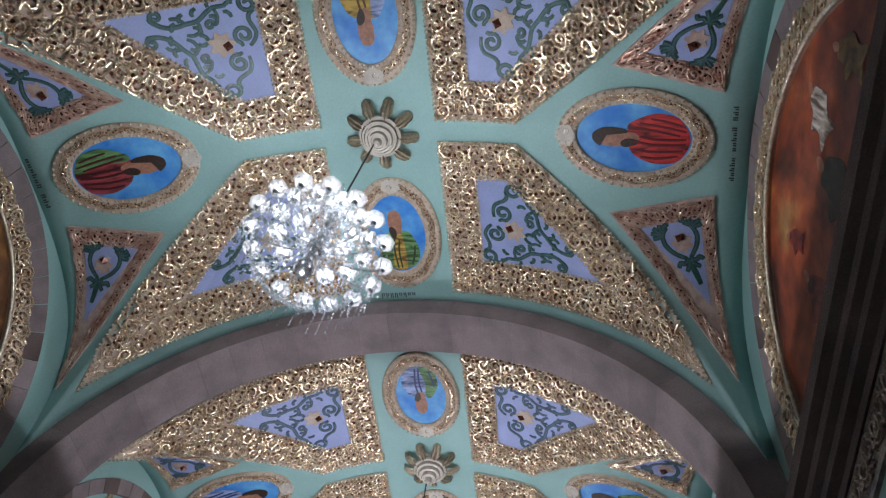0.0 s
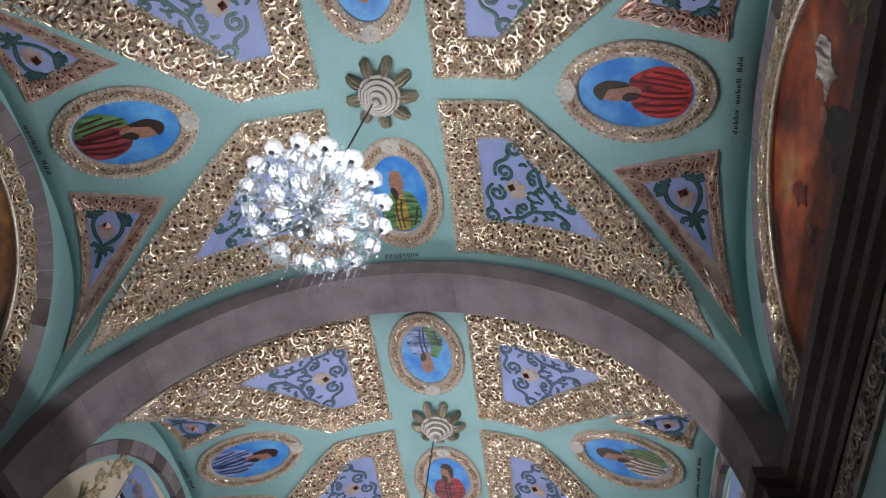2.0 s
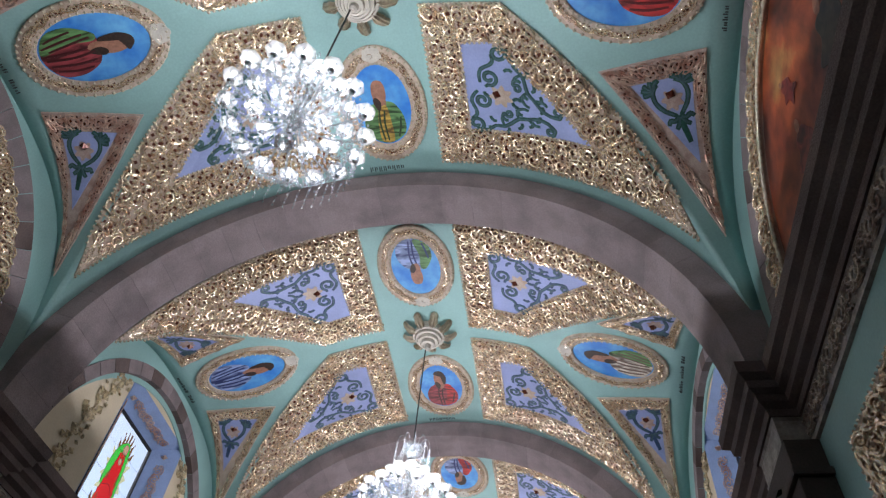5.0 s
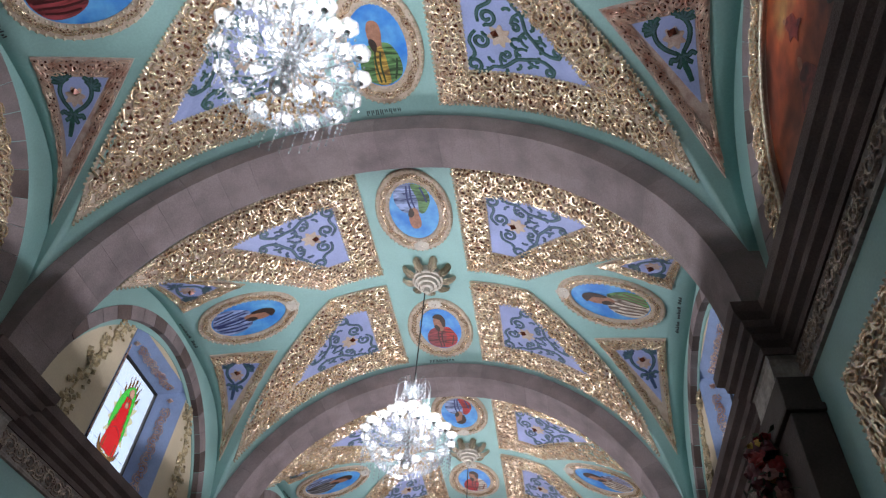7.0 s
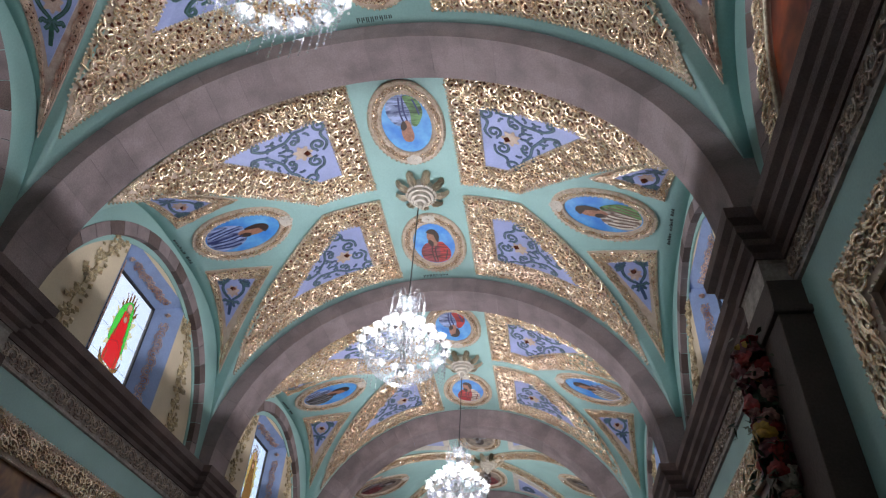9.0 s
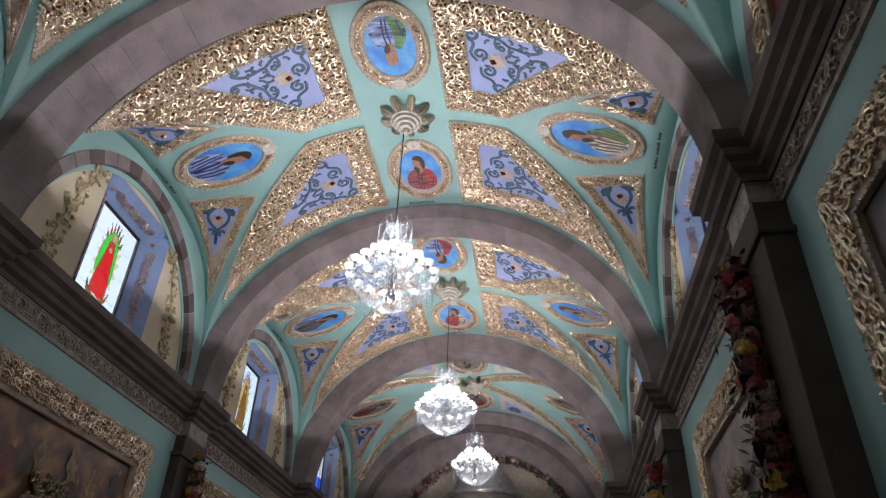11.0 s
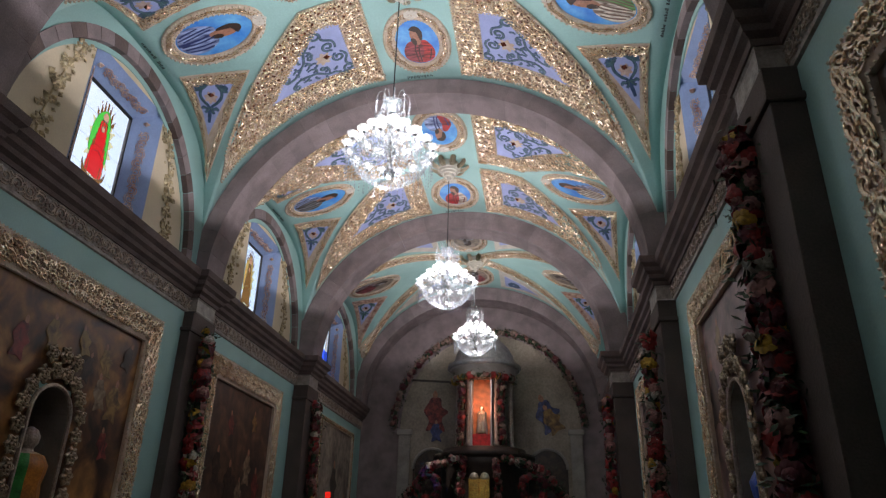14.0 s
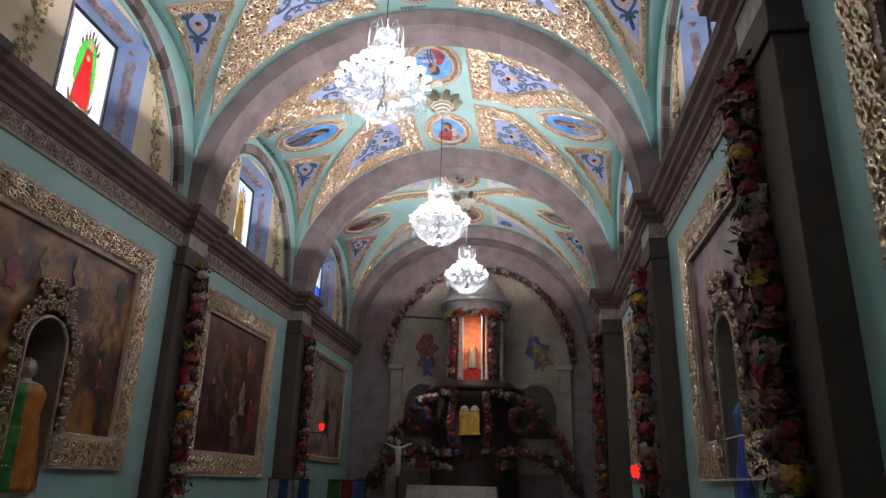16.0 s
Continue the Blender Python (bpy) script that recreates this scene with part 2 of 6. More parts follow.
def upper_bay(s, k, window):
    """Wall above the cornice of one bay: a thick front with an arched opening and a recessed tympanum."""
    yk = bay_y(k) + CLER
    n = 40
    ts = np.linspace(0, math.pi, n + 1)
    inner = [(RA * math.cos(t), SPRING + RB * math.sin(t)) for t in ts]
    outer = []
    for t in ts:
        c, sn = math.cos(t), math.sin(t)
        m = max(abs(c) / (L / 2), sn / 4.2, 1e-6)
        outer.append((c / m, SPRING + sn / m))
    bm = bmesh.new()
    x0, x1 = s * FACE[s], s * (FACE[s] + TYMP)
    band = 0.20 if window else 0.28
    fi = [bm.verts.new((x0, yk + y, z)) for y, z in inner]
    fo = [bm.verts.new((x0, yk + y, z)) for y, z in outer]
    bi = [bm.verts.new((x1, yk + y, z)) for y, z in inner]
    bo = [bm.verts.new((x1, yk + y, z)) for y, z in outer]
    for i in range(n):
        bm.faces.new((fi[i], fi[i + 1], fo[i + 1], fo[i]))
        bm.faces.new((bi[i], bi[i + 1], bo[i + 1], bo[i]))
        bm.faces.new((fi[i], fi[i + 1], bi[i + 1], bi[i]))
    tagged(part("wall_upper", bm, TEAL), "teal painted wall round an arched recess above the cornice", "wall", kind="structure")
    # stone band round the recess
    root = thing("wall_arch", "dark stone arch band round a clerestory recess", "arch", (x0, yk, SPRING), group="wall arches", kind="structure")
    m = 23
    for i in range(m):
        t0, t1 = math.pi * i / m + 0.002, math.pi * (i + 1) / m - 0.002
        b2 = bmesh.new()
        cols = []
        for t in (t0, (t0 + t1) / 2, t1):
            c, sn = math.cos(t), math.sin(t)
            ra, rb, qa, qb = RA - 0.012, RB - 0.012, RA + band * 0.85, RB + band
            cols.append([b2.verts.new(v) for v in ((-s * 0.02, ra * c, rb * sn), (s * TYMP, ra * c, rb * sn), (s * TYMP, qa * c, qb * sn), (-s * 0.02, qa * c, qb * sn))])
        for a, b in zip(cols, cols[1:]):
            for j in range(4):
                b2.faces.new((a[j], b[j], b[(j + 1) % 4], a[(j + 1) % 4]))
        b2.faces.new(cols[0])
        b2.faces.new(cols[-1][::-1])
        part("voussoir", b2, DARK_STONE if (i * 7 + k) % (9 if k < 2 else 3) == 0 else STONE, root)
    # tympanum
    bm = bmesh.new()
    t = 0.5
    xa, xb = sorted((x1, x1 + s * t))
    hw = 0.92
    if window:
        box(bm, xa, yk - L / 2, SPRING - 0.3, xb, yk - hw, 9.6)
        box(bm, xa, yk + hw, SPRING - 0.3, xb, yk + L / 2, 9.6)
        box(bm, xa, yk - hw, 8.22, xb, yk + hw, 9.6)
        box(bm, xa, yk - hw, SPRING - 0.3, xb, yk + hw, 6.1)
    else:
        box(bm, xa, yk - L / 2, SPRING - 0.3, xb, yk + L / 2, 9.6)
    tagged(part("wall_tympanum", bm, CREAM), "cream plastered tympanum wall behind the arch band", "wall", kind="structure")


for k in (0, 1, 2, 3, 4):
    for s in (-1, 1):
        upper_bay(s, k, k in (2, 3, 4))

# ---- pilasters and the cornice ----
CORNICE = [(0.0, 5.60), (0.06, 5.60), (0.07, 5.66), (0.13, 5.70), (0.14, 5.76), (0.19, 5.80), (0.20, 5.87), (0.26, 5.92), (0.27, 6.03), (0.0, 6.05)]
FRIEZE = [(0.0, 5.32), (0.03, 5.33), (0.035, 5.36), (0.025, 5.38), (0.025, 5.57), (0.04, 5.60), (0.0, 5.60)]
PIL = 0.44
GILT_STONE = mat("frieze_plaster", (0.38, 0.33, 0.30), 0.6, vary=0.15, scale=8)
arch_ys = [bay_y(k) + L / 2 for k in (-1, 0, 1, 2, 3)]
for s, nm in ((-1, "west"), (1, "east")):
    bm = bmesh.new()
    box(bm, *sorted((s * WALL, s * (WALL + 0.9)))[:1], bay_y(4) + L / 2, SPRING - 0.02, sorted((s * WALL, s * (WALL + 0.9)))[1], Y_END, 10.4)
    tagged(part("wall_upper", bm, TEAL), "teal painted wall beside the altar arch", "wall", kind="structure")
    wf, more = s * FACE[s], FACE[s] - WALL
    pts = [(wf, Y_START)]
    for i, ya in enumerate(arch_ys):
        deep = 0.36 if i == 4 else 0.17
        pts += [(wf, ya - 0.31), (s * (WALL - deep + 0.03), ya - 0.31), (s * (WALL - deep + 0.03), ya + 0.31), (wf, ya + 0.31)]
    pts.append((wf, Y_END - 0.5))
    if s > 0:
        way = pts
    else:
        way = pts[::-1]
    bm = bmesh.new()
    sweep_wall(bm, CORNICE, way)
    tagged(part("cornice", bm, DARK_STONE), "stepped dark stone cornice along the nave wall", "cornice", kind="structure")
    bm = bmesh.new()
    sweep_wall(bm, FRIEZE, way)
    tagged(part("frieze", bm, GILT_STONE), "grey plaster frieze under the cornice", "frieze", kind="structure")
    for i, ya in enumerate(arch_ys):
        deep = 0.36 if i == 4 else 0.17
        root = thing("pilaster", "dark grey stone pilaster with a moulded capital against the wall", "pilaster", (wf, ya, 0), group="pilasters", kind="structure")
        x0, x1 = sorted((0, -s * (deep + more)))
        bm = bmesh.new()
        box(bm, x0, -PIL, 0.5, x1, PIL, 4.98, 0.012)
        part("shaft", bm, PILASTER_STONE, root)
        bm = bmesh.new()
        x0, x1 = sorted((0, -s * (deep + more + 0.05)))
        box(bm, x0, -PIL - 0.05, 0.0, x1, PIL + 0.05, 0.5, 0.02)
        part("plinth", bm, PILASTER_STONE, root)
        bm = bmesh.new()
        x0, x1 = sorted((0, -s * (deep + more + 0.04)))
        box(bm, x0, -PIL - 0.04, 4.98, x1, PIL + 0.04, 5.05, 0.02)
        x0, x1 = sorted((0, -s * (deep + more + 0.01)))
        box(bm, x0, -PIL + 0.02, 5.05, x1, PIL - 0.02, 5.33, 0.01)
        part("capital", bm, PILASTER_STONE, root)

# ---- sanctuary wall ----
bm = bmesh.new()
box(bm, -5.5, BACK, 0, 5.5, BACK + 0.5, 10.4)
tagged(part("wall_altar", bm, STONE), "grey stone altar wall", "wall", kind="structure")


# ---- ornament on the vaults ----
GOLD = mat("gold_leaf", (0.93, 0.79, 0.58), 0.24, metal=0.78, scale=7, vary=0.12, fine=35, bump=0.5, dark=(0.70, 0.50, 0.33))
# Dark red for bosses and for relief gaps, whose shade is in the colour.
GARNET = mat("dark_red_shade", (0.13, 0.035, 0.02), 0.25, metal=0.3, scale=12, vary=0.15)
ROSE_GOLD = mat("rose_gold_leaf", (0.80, 0.60, 0.48), 0.3, metal=0.6, scale=9, vary=0.15, fine=30, bump=0.5, dark=(0.40, 0.17, 0.12))
BEAD = mat("pale_gilt_bead", (0.86, 0.76, 0.58), 0.2, metal=0.35, scale=20, vary=0.15)
BACKING = mat("tan_backing", (0.56, 0.455, 0.365), 0.55, vary=0.10, scale=7, fine=70, bump=0.3, dark=(0.44, 0.32, 0.24))
ROSE_BACKING = mat("rose_backing", (0.56, 0.43, 0.37), 0.6, vary=0.10, scale=9, fine=70, bump=0.3, dark=(0.38, 0.24, 0.20))
FIELD = mat("lavender_blue_paint", (0.35, 0.41, 0.70), 0.55, vary=0.05, scale=2.5, bump=0.08)
VINE = mat("dark_green_relief", (0.035, 0.11, 0.09), 0.3, vary=0.15, scale=12)
VINE_LIGHT = mat("grey_green_paint", (0.075, 0.15, 0.17), 0.5, vary=0.12, scale=12, bump=0.1)
VINE_BLUE = mat("slate_blue_relief", (0.045, 0.09, 0.19), 0.45, vary=0.15, scale=12)
INK = mat("dark_lettering_paint", (0.03, 0.04, 0.04), 0.6, bump=0)
SKY_BLUE = mat("painted_sky", (0.04, 0.22, 0.68), 0.45, vary=0.1, scale=3.0, fine=14, bump=0.03, dark=(0.16, 0.46, 0.80))
SKIN = mat("painted_skin", (0.42, 0.20, 0.13), 0.5, vary=0.12, scale=14, bump=0.03)
HAIR = mat("painted_hair", (0.045, 0.025, 0.018), 0.5, vary=0.15, scale=30, bump=0.03)
GREY_SKY = mat("faded_painted_ground", (0.30, 0.25, 0.20), 0.6, vary=0.2, scale=6, fine=20, bump=0.03)


def folds(name, light, dark):
    """Painted cloth: soft folds between two tones."""
    m = bpy.data.materials.new(name)
    m.use_nodes = True
    n, ln = m.node_tree.nodes, m.node_tree.links
    b = n["Principled BSDF"]
    b.inputs["Roughness"].default_value = 0.5
    co, mp, w, r = n.new("ShaderNodeTexCoord"), n.new("ShaderNodeMapping"), n.new("ShaderNodeTexNoise"), n.new("ShaderNodeValToRGB")
    mp.inputs["Rotation"].default_value, mp.inputs["Scale"].default_value = (0, 0, 0.7), (1.6, 7.0, 2.0)
    w.inputs["Scale"].default_value, w.inputs["Detail"].default_value, w.inputs["Distortion"].default_value = 1.7, 3, 1.2
    r.color_ramp.elements[0].color, r.color_ramp.elements[1].color = (*[c * 0.5 for c in dark], 1), (*[min(1, c * 1.25) for c in light], 1)
    r.color_ramp.elements[0].position, r.color_ramp.elements[1].position = 0.36, 0.62
    ln.new(co.outputs["Object"], mp.inputs[0])
    ln.new(mp.outputs[0], w.inputs["Vector"])
    ln.new(w.outputs["Fac"], r.inputs[0])
    ln.new(r.outputs[0], b.inputs["Base Color"])
    return m


CLOTH = {
    "red": folds("painted_red_cloth", (0.48, 0.03, 0.03), (0.22, 0.015, 0.02)),
    "wine": folds("painted_wine_cloth", (0.30, 0.05, 0.06), (0.14, 0.02, 0.025)),
    "green": folds("painted_green_cloth", (0.13, 0.27, 0.10), (0.04, 0.10, 0.03)),
    "blue": folds("painted_blue_cloth", (0.30, 0.38, 0.62), (0.05, 0.08, 0.28)),
    "white": folds("painted_pale_cloth", (0.62, 0.56, 0.48), (0.25, 0.16, 0.13)),
    "gold": folds("painted_ochre_cloth", (0.50, 0.33, 0.06), (0.26, 0.14, 0.03)),
    "grey": folds("painted_grey_cloth", (0.26, 0.26, 0.28), (0.07, 0.06, 0.06)),
}

CLOTH_SHADE = {k: mat("painted_%s_shadow" % k, c, 0.5, vary=0.1, scale=9, bump=0.02) for k, c in dict(red=(0.14, 0.008, 0.01), wine=(0.07, 0.01, 0.012), green=(0.02, 0.05, 0.015), blue=(0.02, 0.035, 0.16), white=(0.20, 0.13, 0.10), gold=(0.14, 0.07, 0.015), grey=(0.04, 0.035, 0.035)).items()}

_t = np.linspace(0, math.pi / 2 * 0.98, 400)
_x, _z = VA * np.sin(_t), VB * np.cos(_t)
_s = np.concatenate([[0], np.cumsum(np.hypot(np.diff(_x), np.diff(_z)))])


def s_of(x):
    return float(np.interp(x, _x, _s))


def on_arc(s, y, off=0.0):
    """As on_vault, with the way along the barrel's curve in place of x."""
    return on_vault(math.copysign(float(np.interp(abs(s), _s, _x)), s), y, off)[0]


def on_plan(x, y, off=0.0):
    return on_vault(x, y, off)[0]


def lerp2(a, b, f):
    return (a[0] + (b[0] - a[0]) * f, a[1] + (b[1] - a[1]) * f)


def quad_at(q, u, v):
    return lerp2(lerp2(q[0], q[1], u), lerp2(q[3], q[2], u), v)


def draped_quad(bm, q, put, h0, h1, n=14):
    """A thin slab over the quad q of plan points, its face h1 off the vault."""
    top = [[bm.verts.new(put(*quad_at(q, i / n, j / n), h1)) for i in range(n + 1)] for j in range(n + 1)]
    for j in range(n):
        for i in range(n):
            bm.faces.new((top[j][i], top[j][i + 1], top[j + 1][i + 1], top[j + 1][i]))
    rim = [(i, 0) for i in range(n)] + [(n, j) for j in range(n)] + [(i, n) for i in range(n, 0, -1)] + [(0, j) for j in range(n, 0, -1)]
    low = [bm.verts.new(put(*quad_at(q, i / n, j / n), h0)) for i, j in rim]
    for a in range(len(rim)):
        b = (a + 1) % len(rim)
        bm.faces.new((top[rim[a][1]][rim[a][0]], top[rim[b][1]][rim[b][0]], low[b], low[a]))
    return bm


def blob(bm, c, r, n=None, flat=0.6, sides=4):
    """A small faceted bud."""
    c = Vector(c)
    n = n or Vector((0, 0, -1))
    a = n.orthogonal().normalized()
    b = n.cross(a)
    ring = [bm.verts.new(c + r * (math.cos(t) * a + math.sin(t) * b)) for t in (0.4 + 2 * math.pi * i / sides for i in range(sides))]
    tip, low = bm.verts.new(c + n * r * flat), bm.verts.new(c - n * r * flat)
    for i in range(sides):
        bm.faces.new((ring[i], ring[(i + 1) % sides], tip))
        bm.faces.new((ring[(i + 1) % sides], ring[i], low))


def spiral(cx, cy, r0, r1, a0, turns, n=10):
    return [(cx + (r0 + (r1 - r0) * i / n) * math.cos(a0 + turns * 2 * math.pi * i / n), cy + (r0 + (r1 - r0) * i / n) * math.sin(a0 + turns * 2 * math.pi * i / n)) for i in range(n + 1)]


def scroll_cell(bm, q, put, size, h, flip, rnd, dark=None):
    """One repeat of the gilded scrollwork: a big and a small volute, stems and lobed leaves over dark red pieces
    coloured as shaded gaps.
    """
    def at(u, v, o):
        return put(*quad_at(q, u, 1 - v if flip else v), o)
    r = 0.070 * size
    j = rnd.uniform(-0.03, 0.03)
    for pts, rr in ((spiral(0.34 + j, 0.52, 0.47, 0.10, 2.6, 1.35, 11), r), (spiral(0.82, 0.40 - j, 0.29, 0.06, 0.3, -1.25, 7), r * 0.9),
                    ([(0.62, 1.0), (0.82, 0.82), (1.02, 0.80), (1.12, 0.96)], r * 0.9), ([(0.0, 0.02), (0.30, -0.06), (0.62, 0.0), (0.72, 0.14)], r * 0.8)):
        m = len(pts)
        tube(bm, [at(u, v, h + rr * 1.2 + 0.05 * size * math.sin(3.1 * i / m)) for i, (u, v) in enumerate(pts)], [rr * (1.15 - 0.5 * i / m) for i in range(m)], 5)
    for u, v, k in ((0.34, 0.52, 1.7), (0.80, 0.43, 1.2), (0.60, 0.78, 1.35), (0.04, 0.30, 1.2), (0.58, 0.20, 1.2), (0.95, 0.70, 1.3), (0.04, 0.76, 1.3), (0.44, 0.96, 1.1), (0.97, 0.06, 1.1)):
        p = at(u + rnd.uniform(-0.03, 0.03), v + rnd.uniform(-0.03, 0.03), h + r * rnd.uniform(0.6, 1.4))
        nn = (at(u, v, h + 0.1) - at(u, v, h)).normalized()
        nn = (nn + Vector((rnd.uniform(-0.5, 0.5), rnd.uniform(-0.5, 0.5), rnd.uniform(-0.5, 0.5)))).normalized()
        blob(bm, p, r * k * rnd.uniform(0.85, 1.25), nn, 0.7)
    # Low dark red pieces between the scrolls; their colour includes the gaps' shade.
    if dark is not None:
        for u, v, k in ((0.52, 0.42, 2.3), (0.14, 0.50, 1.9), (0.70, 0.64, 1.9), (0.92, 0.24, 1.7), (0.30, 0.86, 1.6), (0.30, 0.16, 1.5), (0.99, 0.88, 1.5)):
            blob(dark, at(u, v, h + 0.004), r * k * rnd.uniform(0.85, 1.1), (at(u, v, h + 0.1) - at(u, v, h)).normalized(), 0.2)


def ribbon(bm, line, wide, at, h):
    """A flat painted stroke with a low rounded edge along plan points."""
    n = len(line)
    rows = []
    for i, (x, y) in enumerate(line):
        a, b = line[max(i - 1, 0)], line[min(i + 1, n - 1)]
        d = math.dist(a, b) or 1.0
        nx, ny = -(b[1] - a[1]) / d, (b[0] - a[0]) / d
        w = wide * (0.75 + 0.5 * math.sin(math.pi * (0.15 + 0.7 * i / max(1, n - 1))))
        rows.append([bm.verts.new(at(x + nx * w * f, y + ny * w * f, h + o)) for f, o in ((-1, -0.006), (-0.8, 0.0), (0.8, 0.0), (1, -0.006))])
    for p, q in zip(rows, rows[1:]):
        for k in range(3):
            bm.faces.new((p[k], p[k + 1], q[k + 1], q[k]))


def fine_line(pts, n=3):
    """The same line through more points, smoothly."""
    out = []
    for i in range(len(pts) - 1):
        p = [Vector((*pts[min(max(i + k, 0), len(pts) - 1)], 0)) for k in (-1, 0, 1, 2)]
        for j in range(n):
            t = j / n
            v = 0.5 * (2 * p[1] + (p[2] - p[0]) * t + (2 * p[0] - 5 * p[1] + 4 * p[2] - p[3]) * t * t + (3 * p[1] - p[0] - 3 * p[2] + p[3]) * t ** 3)
            out.append((v.x, v.y))
    return out + [pts[-1]]


def leaf_stroke(x, y, turn, size):
    """A short curled acanthus leaf."""
    return [(x + size * f * math.cos(turn + 1.1 * f), y + size * f * math.sin(turn + 1.1 * f)) for f in (0.0, 0.35, 0.7, 1.0)]


def band(bm, outer, inner, put, cell, h, seed, dark=None):
    rnd = random.Random(seed)
    n = len(outer)
    for e in range(n):
        p0, p1, q1, q0 = outer[e], outer[(e + 1) % n], inner[(e + 1) % n], inner[e]
        w0, w1 = math.dist(p0, q0), math.dist(p1, q1)
        if w0 + w1 < 0.05:
            continue
        cuts = [0.0]
        while cuts[-1] < 0.995:
            wide = w0 + (w1 - w0) * cuts[-1]
            edge = math.dist(lerp2(p0, q0, 0.5), lerp2(p1, q1, 0.5))
            cuts.append(cuts[-1] + min(cell, max(0.10, 0.55 * wide)) / edge)
        cuts = [c / cuts[-1] for c in cuts]
        for i, (a, b) in enumerate(zip(cuts, cuts[1:])):
            c = [lerp2(p0, p1, a), lerp2(p0, p1, b), lerp2(q0, q1, b), lerp2(q0, q1, a)]
            c = [quad_at(c, u, v) for u, v in ((0.0, 0.13), (1.0, 0.13), (1.0, 0.91), (0.0, 0.91))]
            wide = math.dist(c[0], c[3]) / 2 + math.dist(c[1], c[2]) / 2
            if wide > 0.26:
                for f0, f1 in ((0.0, 0.56), (0.44, 1.0)):
                    half = [quad_at(c, 0, f0), quad_at(c, 1, f0), quad_at(c, 1, f1), quad_at(c, 0, f1)]
                    scroll_cell(bm, half, put, min(cell, wide * 0.66), h, (i + (f0 > 0)) % 2, rnd, dark)
            else:
                scroll_cell(bm, c, put, min(cell, wide * 1.1), h, i % 2, rnd, dark)


def reach(p, nrm, a, b):
    """How far from p along nrm the stretch a-b is met, or a large number."""
    ex, ey = b[0] - a[0], b[1] - a[1]
    det = nrm[0] * -ey + ex * nrm[1]
    if abs(det) < 1e-9:
        return 99.0
    wx, wy = a[0] - p[0], a[1] - p[1]
    t = (wx * -ey + ex * wy) / det
    u = (nrm[0] * wy - nrm[1] * wx) / det
    return t if t > 1e-4 and -0.001 <= u <= 1.001 else 99.0


def columns(bm, outer, inner, put, cell, h, seed, dark=None):
    """Scrollwork in upright columns on each edge of a tapering frame."""
    rnd = random.Random(seed)
    n = len(outer)
    for e in range(n):
        p0, p1, q1, q0 = outer[e], outer[(e + 1) % n], inner[(e + 1) % n], inner[e]
        length = math.dist(p0, p1)
        dx, dy = (p1[0] - p0[0]) / length, (p1[1] - p0[1]) / length
        nrm = (-dy, dx)
        if (q0[0] - p0[0]) * nrm[0] + (q0[1] - p0[1]) * nrm[1] < 0:
            nrm = (dy, -dx)
        wide = 0.42 * cell
        a, b = lerp2(p0, q0, 0.10), lerp2(p0, q0, 0.92)
        if math.dist(a, b) < 3 * cell:
            mx, my = (b[1] - a[1]) / math.dist(a, b) * wide, -(b[0] - a[0]) / math.dist(a, b) * wide
            k = max(1, round(math.dist(a, b) / (cell * 0.9)))
            for j in range(k):
                c0, c1 = lerp2(a, b, j / k), lerp2(a, b, (j + 1) / k)
                scroll_cell(bm, [(c0[0] - mx, c0[1] - my), (c1[0] - mx, c1[1] - my), (c1[0] + mx, c1[1] + my), (c0[0] + mx, c0[1] + my)], put, cell * 0.9, h, j % 2, rnd, dark)
        m = max(1, round(length / (cell * 0.8)))
        step = length / m
        for i in range(m):
            p = lerp2(p0, p1, (i + 0.5) / m)
            deep = min(reach(p, nrm, q0, q1), reach(p, nrm, p0, q0), reach(p, nrm, p1, q1))
            if deep > 3 or deep < 0.07:
                continue
            low, high = 0.025, deep - 0.015
            k = max(1, round((high - low) / (cell * 0.95)))
            for j in range(k):
                f0, f1 = low + (high - low) * j / k, low + (high - low) * (j + 1) / k
                over = (f1 - f0) * 0.06
                f0, f1 = f0 - (over if j else 0), f1 + (over if j < k - 1 else 0)
                c = [(p[0] + dx * s + nrm[0] * f, p[1] + dy * s + nrm[1] * f)
                     for s, f in ((-step / 2, f0), (step / 2, f0), (step / 2, f1), (-step / 2, f1))]
                scroll_cell(bm, c, put, min(cell, f1 - f0), h, (i + j) % 2, rnd, dark)


def beads(bm, loop, put, step, r, h, closed=True):
    n = len(loop)
    for e in range(n if closed else n - 1):
        a, b = loop[e], loop[(e + 1) % n]
        m = max(1, round(math.dist(a, b) / step))
        for i in range(m):
            p = put(*lerp2(a, b, i / m), h)
            blob(bm, p, r, (put(*lerp2(a, b, i / m), h + 0.1) - p).normalized(), 0.9)


